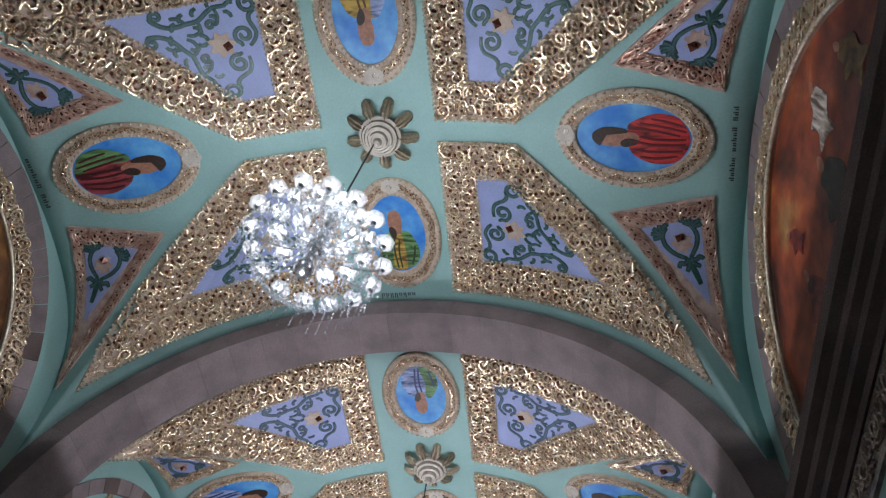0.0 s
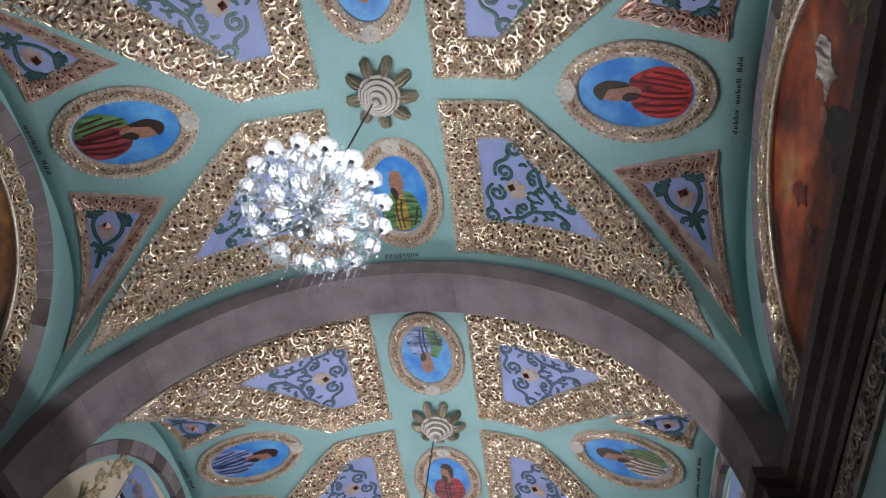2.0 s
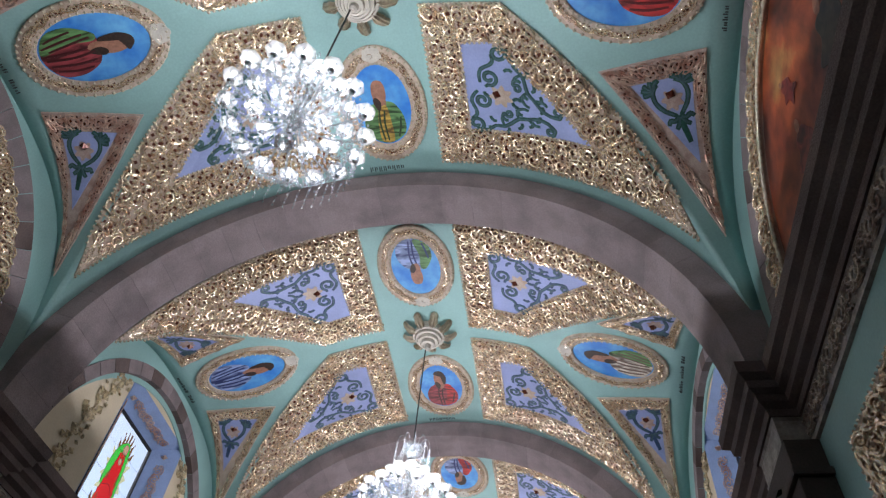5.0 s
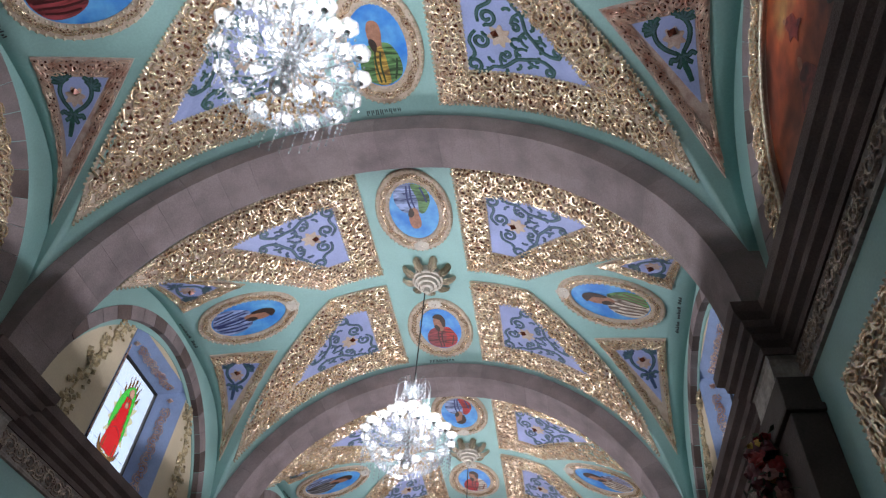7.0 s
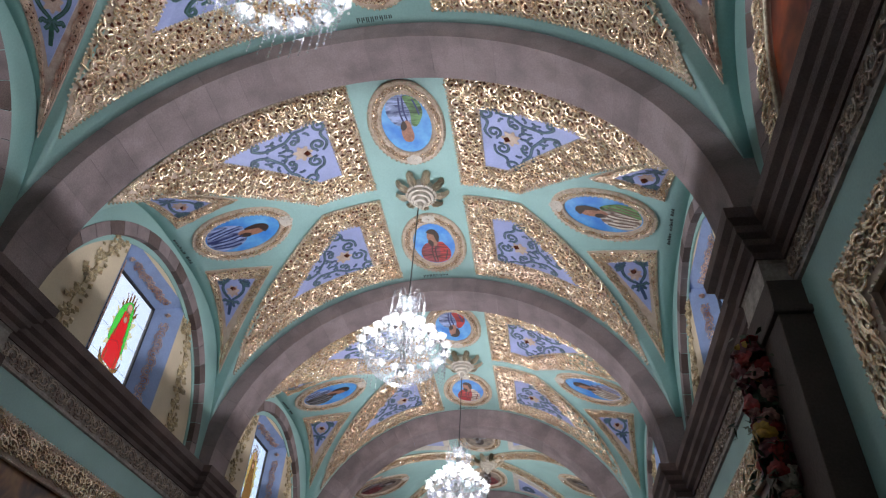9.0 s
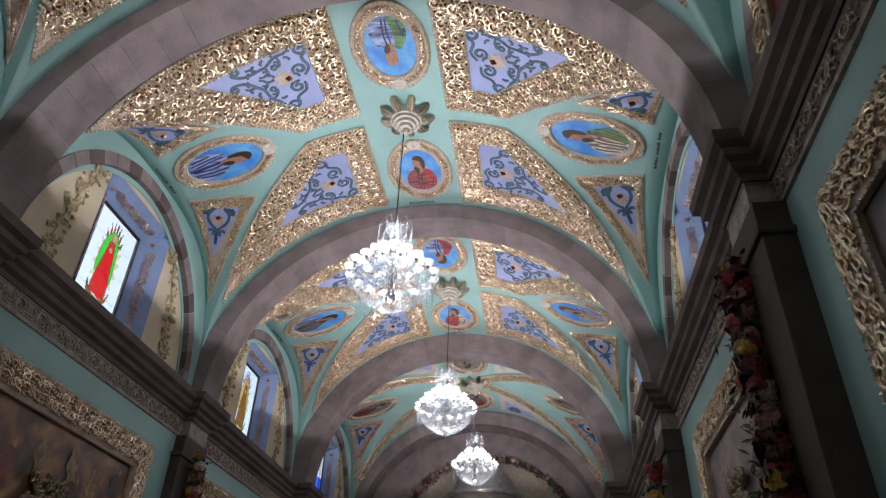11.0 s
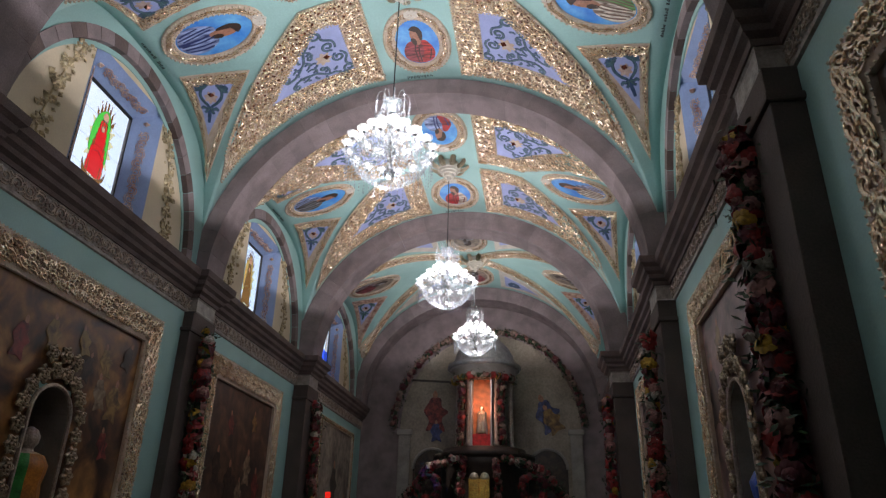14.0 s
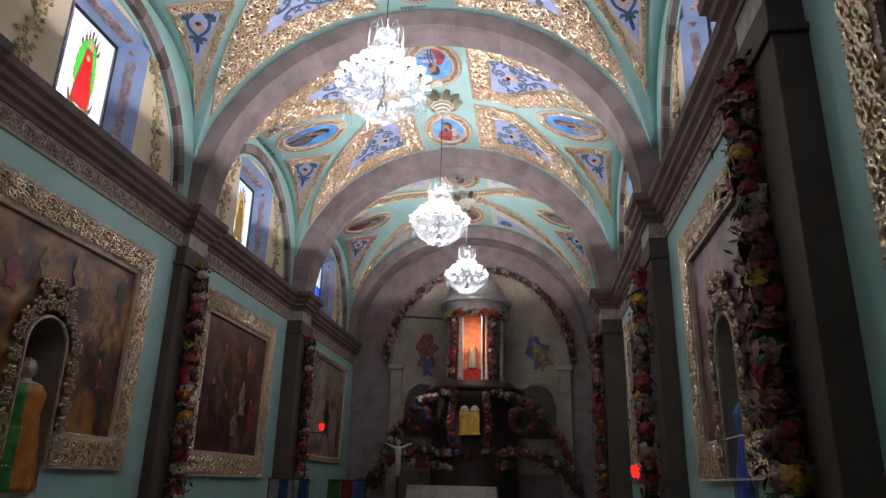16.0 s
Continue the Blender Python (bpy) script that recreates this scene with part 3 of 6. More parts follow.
def vine_strokes():
    half = [
        (spiral(0.13, 0.14, 0.09, 0.02, -1.5, 1.3, 12), 1.0),
        ([(0.06, 0.05), (0.03, 0.12), (0.03, 0.20), (0.09, 0.27), (0.12, 0.33), (0.08, 0.40)], 0.9),
        (spiral(0.14, 0.44, 0.09, 0.02, 1.6, -1.3, 12), 1.0),
        ([(0.20, 0.50), (0.28, 0.45), (0.33, 0.37), (0.42, 0.33), (0.48, 0.25), (0.53, 0.17), (0.62, 0.12), (0.72, 0.06), (0.82, 0.05), (0.91, 0.08)] + spiral(0.87, 0.125, 0.05, 0.015, -0.7, 1.1, 7), 1.0),
        ([(0.42, 0.33), (0.37, 0.26), (0.37, 0.18)] + spiral(0.42, 0.16, 0.045, 0.012, 2.6, -1.1, 7), 0.85),
        ([(0.53, 0.17), (0.49, 0.09), (0.54, 0.03), (0.60, 0.02)], 0.8),
        ([(0.62, 0.12), (0.70, 0.15), (0.76, 0.13)], 0.8),
    ]
    leaves = [(0.27, 0.40), (0.33, 0.31), (0.46, 0.32), (0.44, 0.24), (0.57, 0.20), (0.56, 0.10), (0.67, 0.12), (0.24, 0.50), (0.10, 0.30), (0.20, 0.06), (0.72, 0.02), (0.50, 0.04)]
    return half, leaves


def gilded_panel(sx, sy):
    """One large gilded panel of a vault, in the quarter with signs sx, sy."""
    def put(s, y, off):
        return on_arc(s, y, off)
    m = lambda pts: [(sx * s_of(x), sy * y) for x, y in pts]
    outer = m([(0.735, 0.145), (1.70, 0.135), (3.68, 2.25), (0.735, 2.30)])
    inner = m([(1.18, 0.62), (1.54, 0.60), (2.66, 1.74), (1.19, 1.78)])
    root = thing("ceiling_relief", "large gilded scrollwork panel with a lavender field on the vault", "ceiling panel", group="gilded vault panels")
    part("backing", draped_quad(bmesh.new(), outer, put, 0.0, 0.022), BACKING, root, "tan backing board")
    part("field", draped_quad(bmesh.new(), inner, put, 0.0, 0.030, 8), FIELD, root, "lavender blue painted field")
    bm, pits = bmesh.new(), bmesh.new()
    columns(bm, outer, inner, put, 0.25, 0.022, 11 + sx + 2 * sy, pits)
    part("scrollwork", bm, GOLD, root, "gilded carved scrollwork")
    part("glazing", pits, GARNET, root, "dark red gaps with relief shade in the colour")["kind"] = "stuff"
    bm = bmesh.new()
    beads(bm, outer, put, 0.062, 0.026, 0.040)
    beads(bm, inner, put, 0.062, 0.022, 0.046)
    part("beading", bm, BEAD, root, "pale gilt bead edging")["kind"] = "stuff"
    # vine on the field, about the axis from the wide edge to the tip
    f0, f1, f2, f3 = inner
    o = lerp2(lerp2(f0, f3, 0.45), f1, 0.05)
    tip = f2
    d = math.dist(o, tip)
    ex = ((tip[0] - o[0]) / d, (tip[1] - o[1]) / d)
    ey = (-ex[1], ex[0])
    k = d / 1.36
    def at(p, q, h):
        return put(o[0] + k * (p + 0.07) * ex[0] + k * q * ey[0] * 0.9, o[1] + k * (p + 0.07) * ex[1] + k * q * ey[1] * 0.9, h)
    half, leaves = vine_strokes()
    bm, fill = bmesh.new(), bmesh.new()
    for sg in (-1, 1):
        strokes = [(fine_line(pts, 2), w) for pts, w in half] + [(leaf_stroke(p, q, a, 0.085), 0.85) for n, (p, q) in enumerate(leaves) for a in ((0.6, 2.4)[n % 2],)]
        for n, (pts, w) in enumerate(strokes):
            line = [(p, sg * q) for p, q in pts]
            ribbon(bm, line, 0.0200 * w, at, 0.034 + 0.0003 * n)
            ribbon(fill, line[1:-1], 0.0072 * w, at, 0.043 + 0.0003 * n)
    part("vine", bm, VINE, root, "dark green acanthus scroll")
    part("vine_light", fill, VINE_LIGHT, root, "grey green middle of the scroll")["kind"] = "stuff"
    nn = (at(0.28, 0, 0.2) - at(0.28, 0, 0.05)).normalized()
    bm = bmesh.new()
    blob(bm, at(0.25, 0, 0.05), 0.062, nn, 0.9)
    part("boss_ornament", bm, GARNET, root, "small dark round boss")
    wing = [(0.30 + 0.105 * (1 + 0.22 * math.cos(7 * t)) * math.cos(t), 0.105 * (1 + 0.22 * math.cos(7 * t)) * math.sin(t)) for t in np.linspace(0, 2 * math.pi, 42, endpoint=False)]
    part("boss_leaf", patch(bmesh.new(), wing, at, 0.046), BACKING, root, "tan leafy boss mount")
    return root


def corner_panel(sx, sy):
    """A small three-cornered panel in the side vault."""
    put = lambda x, y, off: on_plan(x, y, off)
    outer = [(sx * x, sy * y) for x, y in ((2.73, 0.85), (3.80, 0.56), (3.93, 2.24))]
    inner = [(sx * x, sy * y) for x, y in ((3.07, 0.99), (3.68, 0.83), (3.76, 1.72))]
    root = thing("corner_relief", "small triangular rose-gilt panel with a blue field on the vault", "ceiling panel", group="triangular vault panels")
    tri = lambda p: [p[0], p[1], p[2], lerp2(p[2], p[0], 0.5)]
    part("backing", draped_quad(bmesh.new(), tri(outer), put, 0.0, 0.02), ROSE_BACKING, root, "rose brown backing")
    part("field", draped_quad(bmesh.new(), tri(inner), put, 0.0, 0.027, 8), FIELD, root, "lavender blue painted field")
    bm, pits = bmesh.new(), bmesh.new()
    band(bm, outer, [inner[0], inner[1], lerp2(inner[2], outer[2], 0.6)], put, 0.17, 0.02, 31 + sx + 2 * sy, pits)
    part("scrollwork", bm, ROSE_GOLD, root, "rose gilt scrollwork edge")
    part("glazing", pits, GARNET, root, "dark red gaps with relief shade in the colour")["kind"] = "stuff"
    o, tip = lerp2(inner[0], inner[1], 0.55), inner[2]
    d = math.dist(o, tip)
    ex = ((tip[0] - o[0]) / d, (tip[1] - o[1]) / d)
    ey = (-ex[1], ex[0])
    at = lambda p, q, h: put(o[0] + p * ex[0] + q * ey[0], o[1] + p * ex[1] + q * ey[1], h)
    bm, fill = bmesh.new(), bmesh.new()
    for sg in (-1, 1):
        strokes = [[(0.03, 0.09), (0.09, 0.16), (0.20, 0.175), (0.31, 0.12), (0.40, 0.02)], [(0.40, 0.0), (0.44, 0.06), (0.42, 0.11), (0.46, 0.14)], [(0.40, 0.0), (0.47, 0.03), (0.52, 0.08)]]
        strokes += [[(0.09, 0.15), (0.05 + a, 0.19 + b), (0.02 + 1.5 * a, 0.21 + 2 * b)] for a, b in ((-0.03, -0.03), (-0.02, 0.01), (0.01, 0.03), (0.05, 0.03))] + [[(0.08, 0.15), (0.02, 0.12), (-0.01, 0.06)]]
        for n, pts in enumerate(strokes):
            line = fine_line([(p, sg * q) for p, q in pts])
            ribbon(bm, line, 0.024, at, 0.030 + 0.0003 * n)
            ribbon(fill, line[1:-1], 0.009, at, 0.038 + 0.0003 * n)
    ribbon(bm, [(0.40, 0), (0.48, 0.005), (0.58, 0.0), (0.68, 0)], 0.026, at, 0.034)
    part("vine", bm, VINE, root, "dark green lyre-shaped vine")
    part("vine_light", fill, VINE_LIGHT, root, "grey green middle of the vine")["kind"] = "stuff"
    bm = bmesh.new()
    blob(bm, at(0.17, 0, 0.05), 0.06, None, 0.9)
    part("boss_ornament", bm, GARNET, root, "small dark round boss")
    wing = [(0.23 + 0.10 * (1 + 0.2 * math.cos(7 * t)) * math.cos(t), 0.10 * (1 + 0.2 * math.cos(7 * t)) * math.sin(t)) for t in np.linspace(0, 2 * math.pi, 42, endpoint=False)]
    part("boss_leaf", patch(bmesh.new(), wing, at, 0.036), ROSE_BACKING, root, "rose brown leafy boss mount")
    return root


def smooth_loop(pts, n=5):
    out, m = [], len(pts)
    for i in range(m):
        p0, p1, p2, p3 = (Vector((*pts[(i + k) % m], 0)) for k in (-1, 0, 1, 2))
        for j in range(n):
            t = j / n
            v = 0.5 * (2 * p1 + (p2 - p0) * t + (2 * p0 - 5 * p1 + 4 * p2 - p3) * t * t + (3 * p1 - p0 - 3 * p2 + p3) * t ** 3)
            out.append((v.x, v.y))
    return out


def patch(bm, loop, put, h):
    """A thin draped piece inside a closed loop."""
    cx, cy = sum(p[0] for p in loop) / len(loop), sum(p[1] for p in loop) / len(loop)
    rings = [[bm.verts.new(put(cx + (x - cx) * f, cy + (y - cy) * f, h if f < 1 else h - 0.002)) for x, y in loop] for f in (0.35, 0.7, 0.96, 1.0)]
    c = bm.verts.new(put(cx, cy, h))
    m = len(loop)
    for i in range(m):
        bm.faces.new((c, rings[0][i], rings[0][(i + 1) % m]))
        for a, b in zip(rings, rings[1:]):
            bm.faces.new((a[i], b[i], b[(i + 1) % m], a[(i + 1) % m]))
    return bm


# shapes of the painted busts in an oval two units high, the head towards +v
FRONT = [(-0.20, -0.92), (-0.22, -0.45), (-0.14, -0.02), (0.12, -0.04), (0.24, -0.45), (0.22, -0.90)]
NECK = [(-0.13, 0.20), (-0.15, -0.02), (0.0, -0.14), (0.14, 0.0), (0.12, 0.18)]
FOLDS = [[(-0.58, -0.30), (-0.50, -0.60), (-0.40, -0.82)], [(-0.44, -0.12), (-0.36, -0.50), (-0.24, -0.90)], [(-0.32, -0.02), (-0.24, -0.36), (-0.12, -0.80)], [(0.10, -0.02), (0.18, -0.40), (0.12, -0.90)], [(0.34, -0.04), (0.38, -0.40), (0.30, -0.86)], [(0.54, -0.14), (0.56, -0.45), (0.46, -0.78)], [(-0.05, -0.12), (0.02, -0.45), (-0.02, -0.9)]]
ROBE = [(-0.62, -0.75), (-0.70, -0.35), (-0.45, 0.02), (-0.12, 0.10), (0.20, 0.08), (0.52, -0.05), (0.72, -0.40), (0.60, -0.78), (0.0, -0.97)]
MANTLE = [(-0.66, -0.70), (-0.72, -0.34), (-0.42, 0.06), (-0.20, 0.02), (-0.22, -0.40), (-0.05, -0.92), (-0.40, -0.88)]
HEAD = [(-0.17, 0.36), (-0.12, 0.16), (0.02, 0.08), (0.16, 0.18), (0.20, 0.38), (0.14, 0.54), (0.0, 0.58), (-0.13, 0.52)]
HAIRS = [(-0.20, 0.20), (-0.24, 0.44), (-0.12, 0.62), (0.06, 0.64), (0.20, 0.54), (0.10, 0.52), (-0.04, 0.50), (-0.10, 0.36), (-0.12, 0.18)]
BEARD = [(0.0, 0.10), (0.02, 0.20), (0.12, 0.26), (0.20, 0.20), (0.14, 0.06), (0.06, 0.0)]


def medallion(cx, cy, rx, ry, ix, iy, toward, robe, mantle, hair, muted=False, mirror=1):
    """An oval medallion centred at cx, cy; toward is the plan direction of the painted head."""
    root = thing("ceiling_medallion", "oval gilt medallion, plain %s robed figure on %s" % (robe if robe == mantle else robe + " and " + mantle, "faded ground" if muted else "blue sky"), "medallion", group="oval medallions")
    put = on_plan
    n = 48
    ell = lambda a, b: [(cx + a * math.cos(2 * math.pi * i / n), cy + b * math.sin(2 * math.pi * i / n)) for i in range(n)]
    bm = bmesh.new()
    rings = []
    for f, h in ((1.0, 0.0), (1.0, 0.022), (0.94, 0.034), (0.5, 0.030), (0.06, 0.034), (0.0, 0.024), (0.0, 0.0)):
        a, b = ix + (rx - ix) * f, iy + (ry - iy) * f
        rings.append([bm.verts.new(put(x, y, h)) for x, y in ell(a, b)])
    for p, q in zip(rings, rings[1:]):
        for i in range(n):
            bm.faces.new((p[i], p[(i + 1) % n], q[(i + 1) % n], q[i]))
    part("frame", bm, BACKING, root, "tan oval frame", smooth=True)
    bm = bmesh.new()
    beads(bm, ell(rx - 0.015, ry - 0.015), put, 0.068, 0.026, 0.042)
    beads(bm, ell(ix + 0.02, iy + 0.02), put, 0.062, 0.022, 0.042)
    part("beading", bm, BEAD, root, "gilt bead edging")["kind"] = "stuff"
    bm = bmesh.new()
    rnd = random.Random(int(100 * (cx + 7 * cy)))
    pits = bmesh.new()
    ring = lambda f, t: (cx + (ix + (rx - ix) * f) * math.cos(t), cy + (iy + (ry - iy) * f) * math.sin(t))
    m = 22
    for i in range(m):
        t0, t1 = 2 * math.pi * i / m, 2 * math.pi * (i + 0.92) / m
        scroll_cell(bm, [ring(0.30, t0), ring(0.30, t1), ring(0.72, t1), ring(0.72, t0)], put, 0.115, 0.030, i % 2, rnd, pits)
    part("ornament", bm, GOLD, root, "gilded leaf scroll ornament")
    part("glazing", pits, GARNET, root, "dark red gaps with relief shade in the colour")["kind"] = "stuff"
    tx, ty = toward
    # shell at the head of the frame
    hx, hy = cx + tx * (rx + ix) / 2, cy + ty * (ry + iy) / 2
    fan = []
    for t in np.linspace(-1.9, 1.9, 50):
        r = 0.115 * (1 + 0.13 * abs(math.cos(t * 3.5)))
        fan.append((hx + r * (tx * math.cos(t) - ty * math.sin(t)), hy + r * (tx * math.sin(t) + ty * math.cos(t))))
    part("shell", patch(bmesh.new(), fan + [(hx - tx * 0.10, hy - ty * 0.10)], put, 0.05), PALE_PLASTER, root, "pale scallop shell")
    loc = lambda u, v: (cx + (tx * v * ix if tx else mirror * u * ix * (1 if ty > 0 else -1)), cy + (ty * v * iy if ty else mirror * u * iy * (1 if tx < 0 else -1)))
    part("canvas", patch(bmesh.new(), ell(ix, iy), put, 0.010), GREY_SKY if muted else SKY_BLUE, root, "painted oval ground")
    lo = lambda pts, f=1.0: [loc(u * f, v * f) for u, v in smooth_loop(pts)]
    fig = lambda pts: [(u * 1.32 + 0.02, (v - 0.33) * 1.3 + 0.30) for u, v in pts]
    part("robe", patch(bmesh.new(), lo(ROBE), put, 0.015), CLOTH[robe], root, "painted %s robe" % robe)
    part("neck", patch(bmesh.new(), lo(NECK), put, 0.0155), SKIN if not muted else CLOTH["grey"], root, "plain painted oval")
    part("mantle", patch(bmesh.new(), lo(FRONT if robe == "green" else MANTLE), put, 0.018), CLOTH[mantle], root, "painted %s mantle" % mantle)
    bm = bmesh.new()
    at2 = lambda u, v, h: put(*loc(u, v), h)
    for k, line in enumerate(FOLDS if tx else FOLDS[::3]):
        ribbon(bm, fine_line(line, 4), 0.030, at2, 0.0215 + 0.0002 * k)
    part("folds", bm, CLOTH_SHADE[robe], root, "dark painted folds")["kind"] = "stuff"
    part("head", patch(bmesh.new(), lo(fig(HEAD)), put, 0.019), SKIN if not muted else CLOTH["grey"], root, "plain painted oval")
    if hair:
        part("hair", patch(bmesh.new(), lo(fig(HAIRS)), put, 0.022), HAIR, root, "plain dark painted shape")
    part("beard", patch(bmesh.new(), lo(fig(BEARD)), put, 0.022), HAIR, root, "plain dark painted shape")
    return root


def lettering(x0, y0, x1, y1, height, words):
    """Painted writing as plain bars."""
    root = thing("painted_lettering", "small dark painted lettering on the teal vault", "lettering", group="painted lettering")
    n = sum(words) + len(words) - 1
    dx, dy = (x1 - x0) / n, (y1 - y0) / n
    ln = math.hypot(dx, dy)
    nx, ny = -dy / ln, dx / ln
    i = 0
    rnd = random.Random(5)
    for w in words:
        for a, b in [(i + j + o, i + j + o + 0.24) for j in range(w) for o in (0.10, 0.52)]:
            bm = bmesh.new()
            lo, hi = -0.32 * height, height * rnd.choice((0.3, 0.3, 0.62))
            draped_quad(bm, [(x0 + dx * a + nx * lo, y0 + dy * a + ny * lo), (x0 + dx * b + nx * lo, y0 + dy * b + ny * lo), (x0 + dx * b + nx * hi, y0 + dy * b + ny * hi), (x0 + dx * a + nx * hi, y0 + dy * a + ny * hi)], on_plan, 0.0, 0.006, 1)
            part("bar", bm, INK, root)
        i += w + 1
    return root


ROSETTE_STONE = mat("grey_gilt_plaster", (0.66, 0.56, 0.42), 0.35, metal=0.4, vary=0.15, scale=10, bump=0.4)
PALE_PLASTER = mat("pale_plaster", (0.62, 0.57, 0.50), 0.55, vary=0.08, scale=6, bump=0.2)


def rosette(k):
    root = thing("ceiling_rosette", "moulded plaster rosette with upright acanthus leaves at the vault's crown", "ceiling rosette", (max(0.03, CHANDELIERS[k - 1][0]), bay_y(k), barrel(0)), group="crown rosettes")
    bm = bmesh.new()
    lathe(bm, [(r, 1.35 * z) for r, z in ((0.25, 0.0), (0.25, -0.06), (0.29, -0.10), (0.285, -0.13), (0.255, -0.14), (0.25, -0.115), (0.235, -0.12), (0.235, -0.17), (0.205, -0.18), (0.20, -0.155), (0.18, -0.16), (0.18, -0.215), (0.15, -0.225), (0.145, -0.20), (0.125, -0.205), (0.12, -0.26), (0.09, -0.27), (0.085, -0.25), (0.06, -0.26), (0.05, -0.32), (0.02, -0.34))], 36, wobble=lambda a: 0.92)
    part("disc", bm, PALE_PLASTER, root, "pale turned disc")
    bm = bmesh.new()
    w = 13
    for i in range(12):
        f = i / 11
        x = 0.21 + 0.26 * f
        z = -0.15 + 0.12 * f - 0.06 * math.sin(math.pi * f)
        half = (0.052 + 0.022 * math.sin(2.6 * f)) * (1 + 0.10 * math.cos(14 * f)) * math.sqrt(max(0.02, 1 - max(0.0, (f - 0.72) / 0.28) ** 2))
        row = [bm.verts.new((x, half * t, z - 0.035 * (1 - t * t) + 0.022 * abs(math.sin(1.5 * math.pi * t)))) for t in np.linspace(-1, 1, w)]
        if i:
            for a in range(w - 1):
                bm.faces.new((prev[a], prev[a + 1], row[a + 1], row[a]))
        prev = row
    bmesh.ops.solidify(bm, geom=bm.faces[:], thickness=0.018)
    me = mesh_of("leaf", bm, ROSETTE_STONE)
    for i in range(9):
        leaf = new("leaf", me)
        leaf.parent = root
        leaf.rotation_euler.z = 2 * math.pi * (i + 0.25) / 9
    return root


def shifted(roots, k):
    for r in roots:
        r.location.y += bay_y(k)


quarters = [(1, 1), (1, -1), (-1, 1), (-1, -1)]
panels = [gilded_panel(*q) for q in quarters]
corners = [corner_panel(*q) for q in quarters]
for k in (2, 3):
    for ob in panels + corners:
        c = copy_thing(ob, Matrix.Translation((0.04 if k == 3 else 0, bay_y(k), 0)))
        for ch in c.children:
            if ch.name.split(".")[0] == "vine":
                ch.data = ch.data.copy()
                ch.data.materials[0] = VINE_BLUE
                ch["label"] = "slate blue acanthus scroll"
            elif ch.data.materials[0] in (ROSE_GOLD, ROSE_BACKING) and not ch.name.startswith("boss"):
                ch.data = ch.data.copy()
                ch.data.materials[0] = GOLD if ch.name.startswith("scrollwork") else BACKING
shifted(panels + corners, 1)
MED_Y, AX, AY, BX, BY = 1.43, 0.60, 0.83, 0.385, 0.575
SIDE_X, SX, SY, TX, TY = 2.97, 0.79, 0.57, 0.585, 0.39
FIGURES = {
    1: (("green", "gold", False), ("gold", "blue", False), ("red", "red", True), ("wine", "green", True)),
    2: (("wine", "red", True), ("blue", "green", False), ("white", "green", True), ("blue", "blue", True)),
    3: (("red", "white", True), ("blue", "red", True), ("white", "blue", True), ("grey", "blue", True)),
    4: (("grey", "wine", True), ("grey", "grey", True), ("grey", "wine", True), ("wine", "grey", True)),
}
for k, (far, near, right, left) in FIGURES.items():
    mu = k == 4
    shifted([medallion(0.03, MED_Y, AX, AY, BX, BY, (0, -1), *far, muted=mu), medallion(0.03, -MED_Y, AX, AY, BX, BY, (0, 1), *near, muted=mu, mirror=-1),
             medallion(SIDE_X, -0.03, SX, SY, TX, TY, (-1, 0), *right, muted=mu), medallion(-SIDE_X, -0.03, SX, SY, TX, TY, (1, 0), *left, muted=mu, mirror=-1)], k)
    rosette(k)
for k in (1, 2, 3):
    shifted([lettering(-0.33, 2.385, 0.17, 2.385, 0.085, [8]), lettering(3.93, -0.42, 3.95, 0.40, 0.05, [3, 5, 5]), lettering(-3.93, 0.30, -3.95, -0.35, 0.05, [3, 6]),
             lettering(0.30, -2.42, -0.24, -2.42, 0.085, [3, 5])], k)

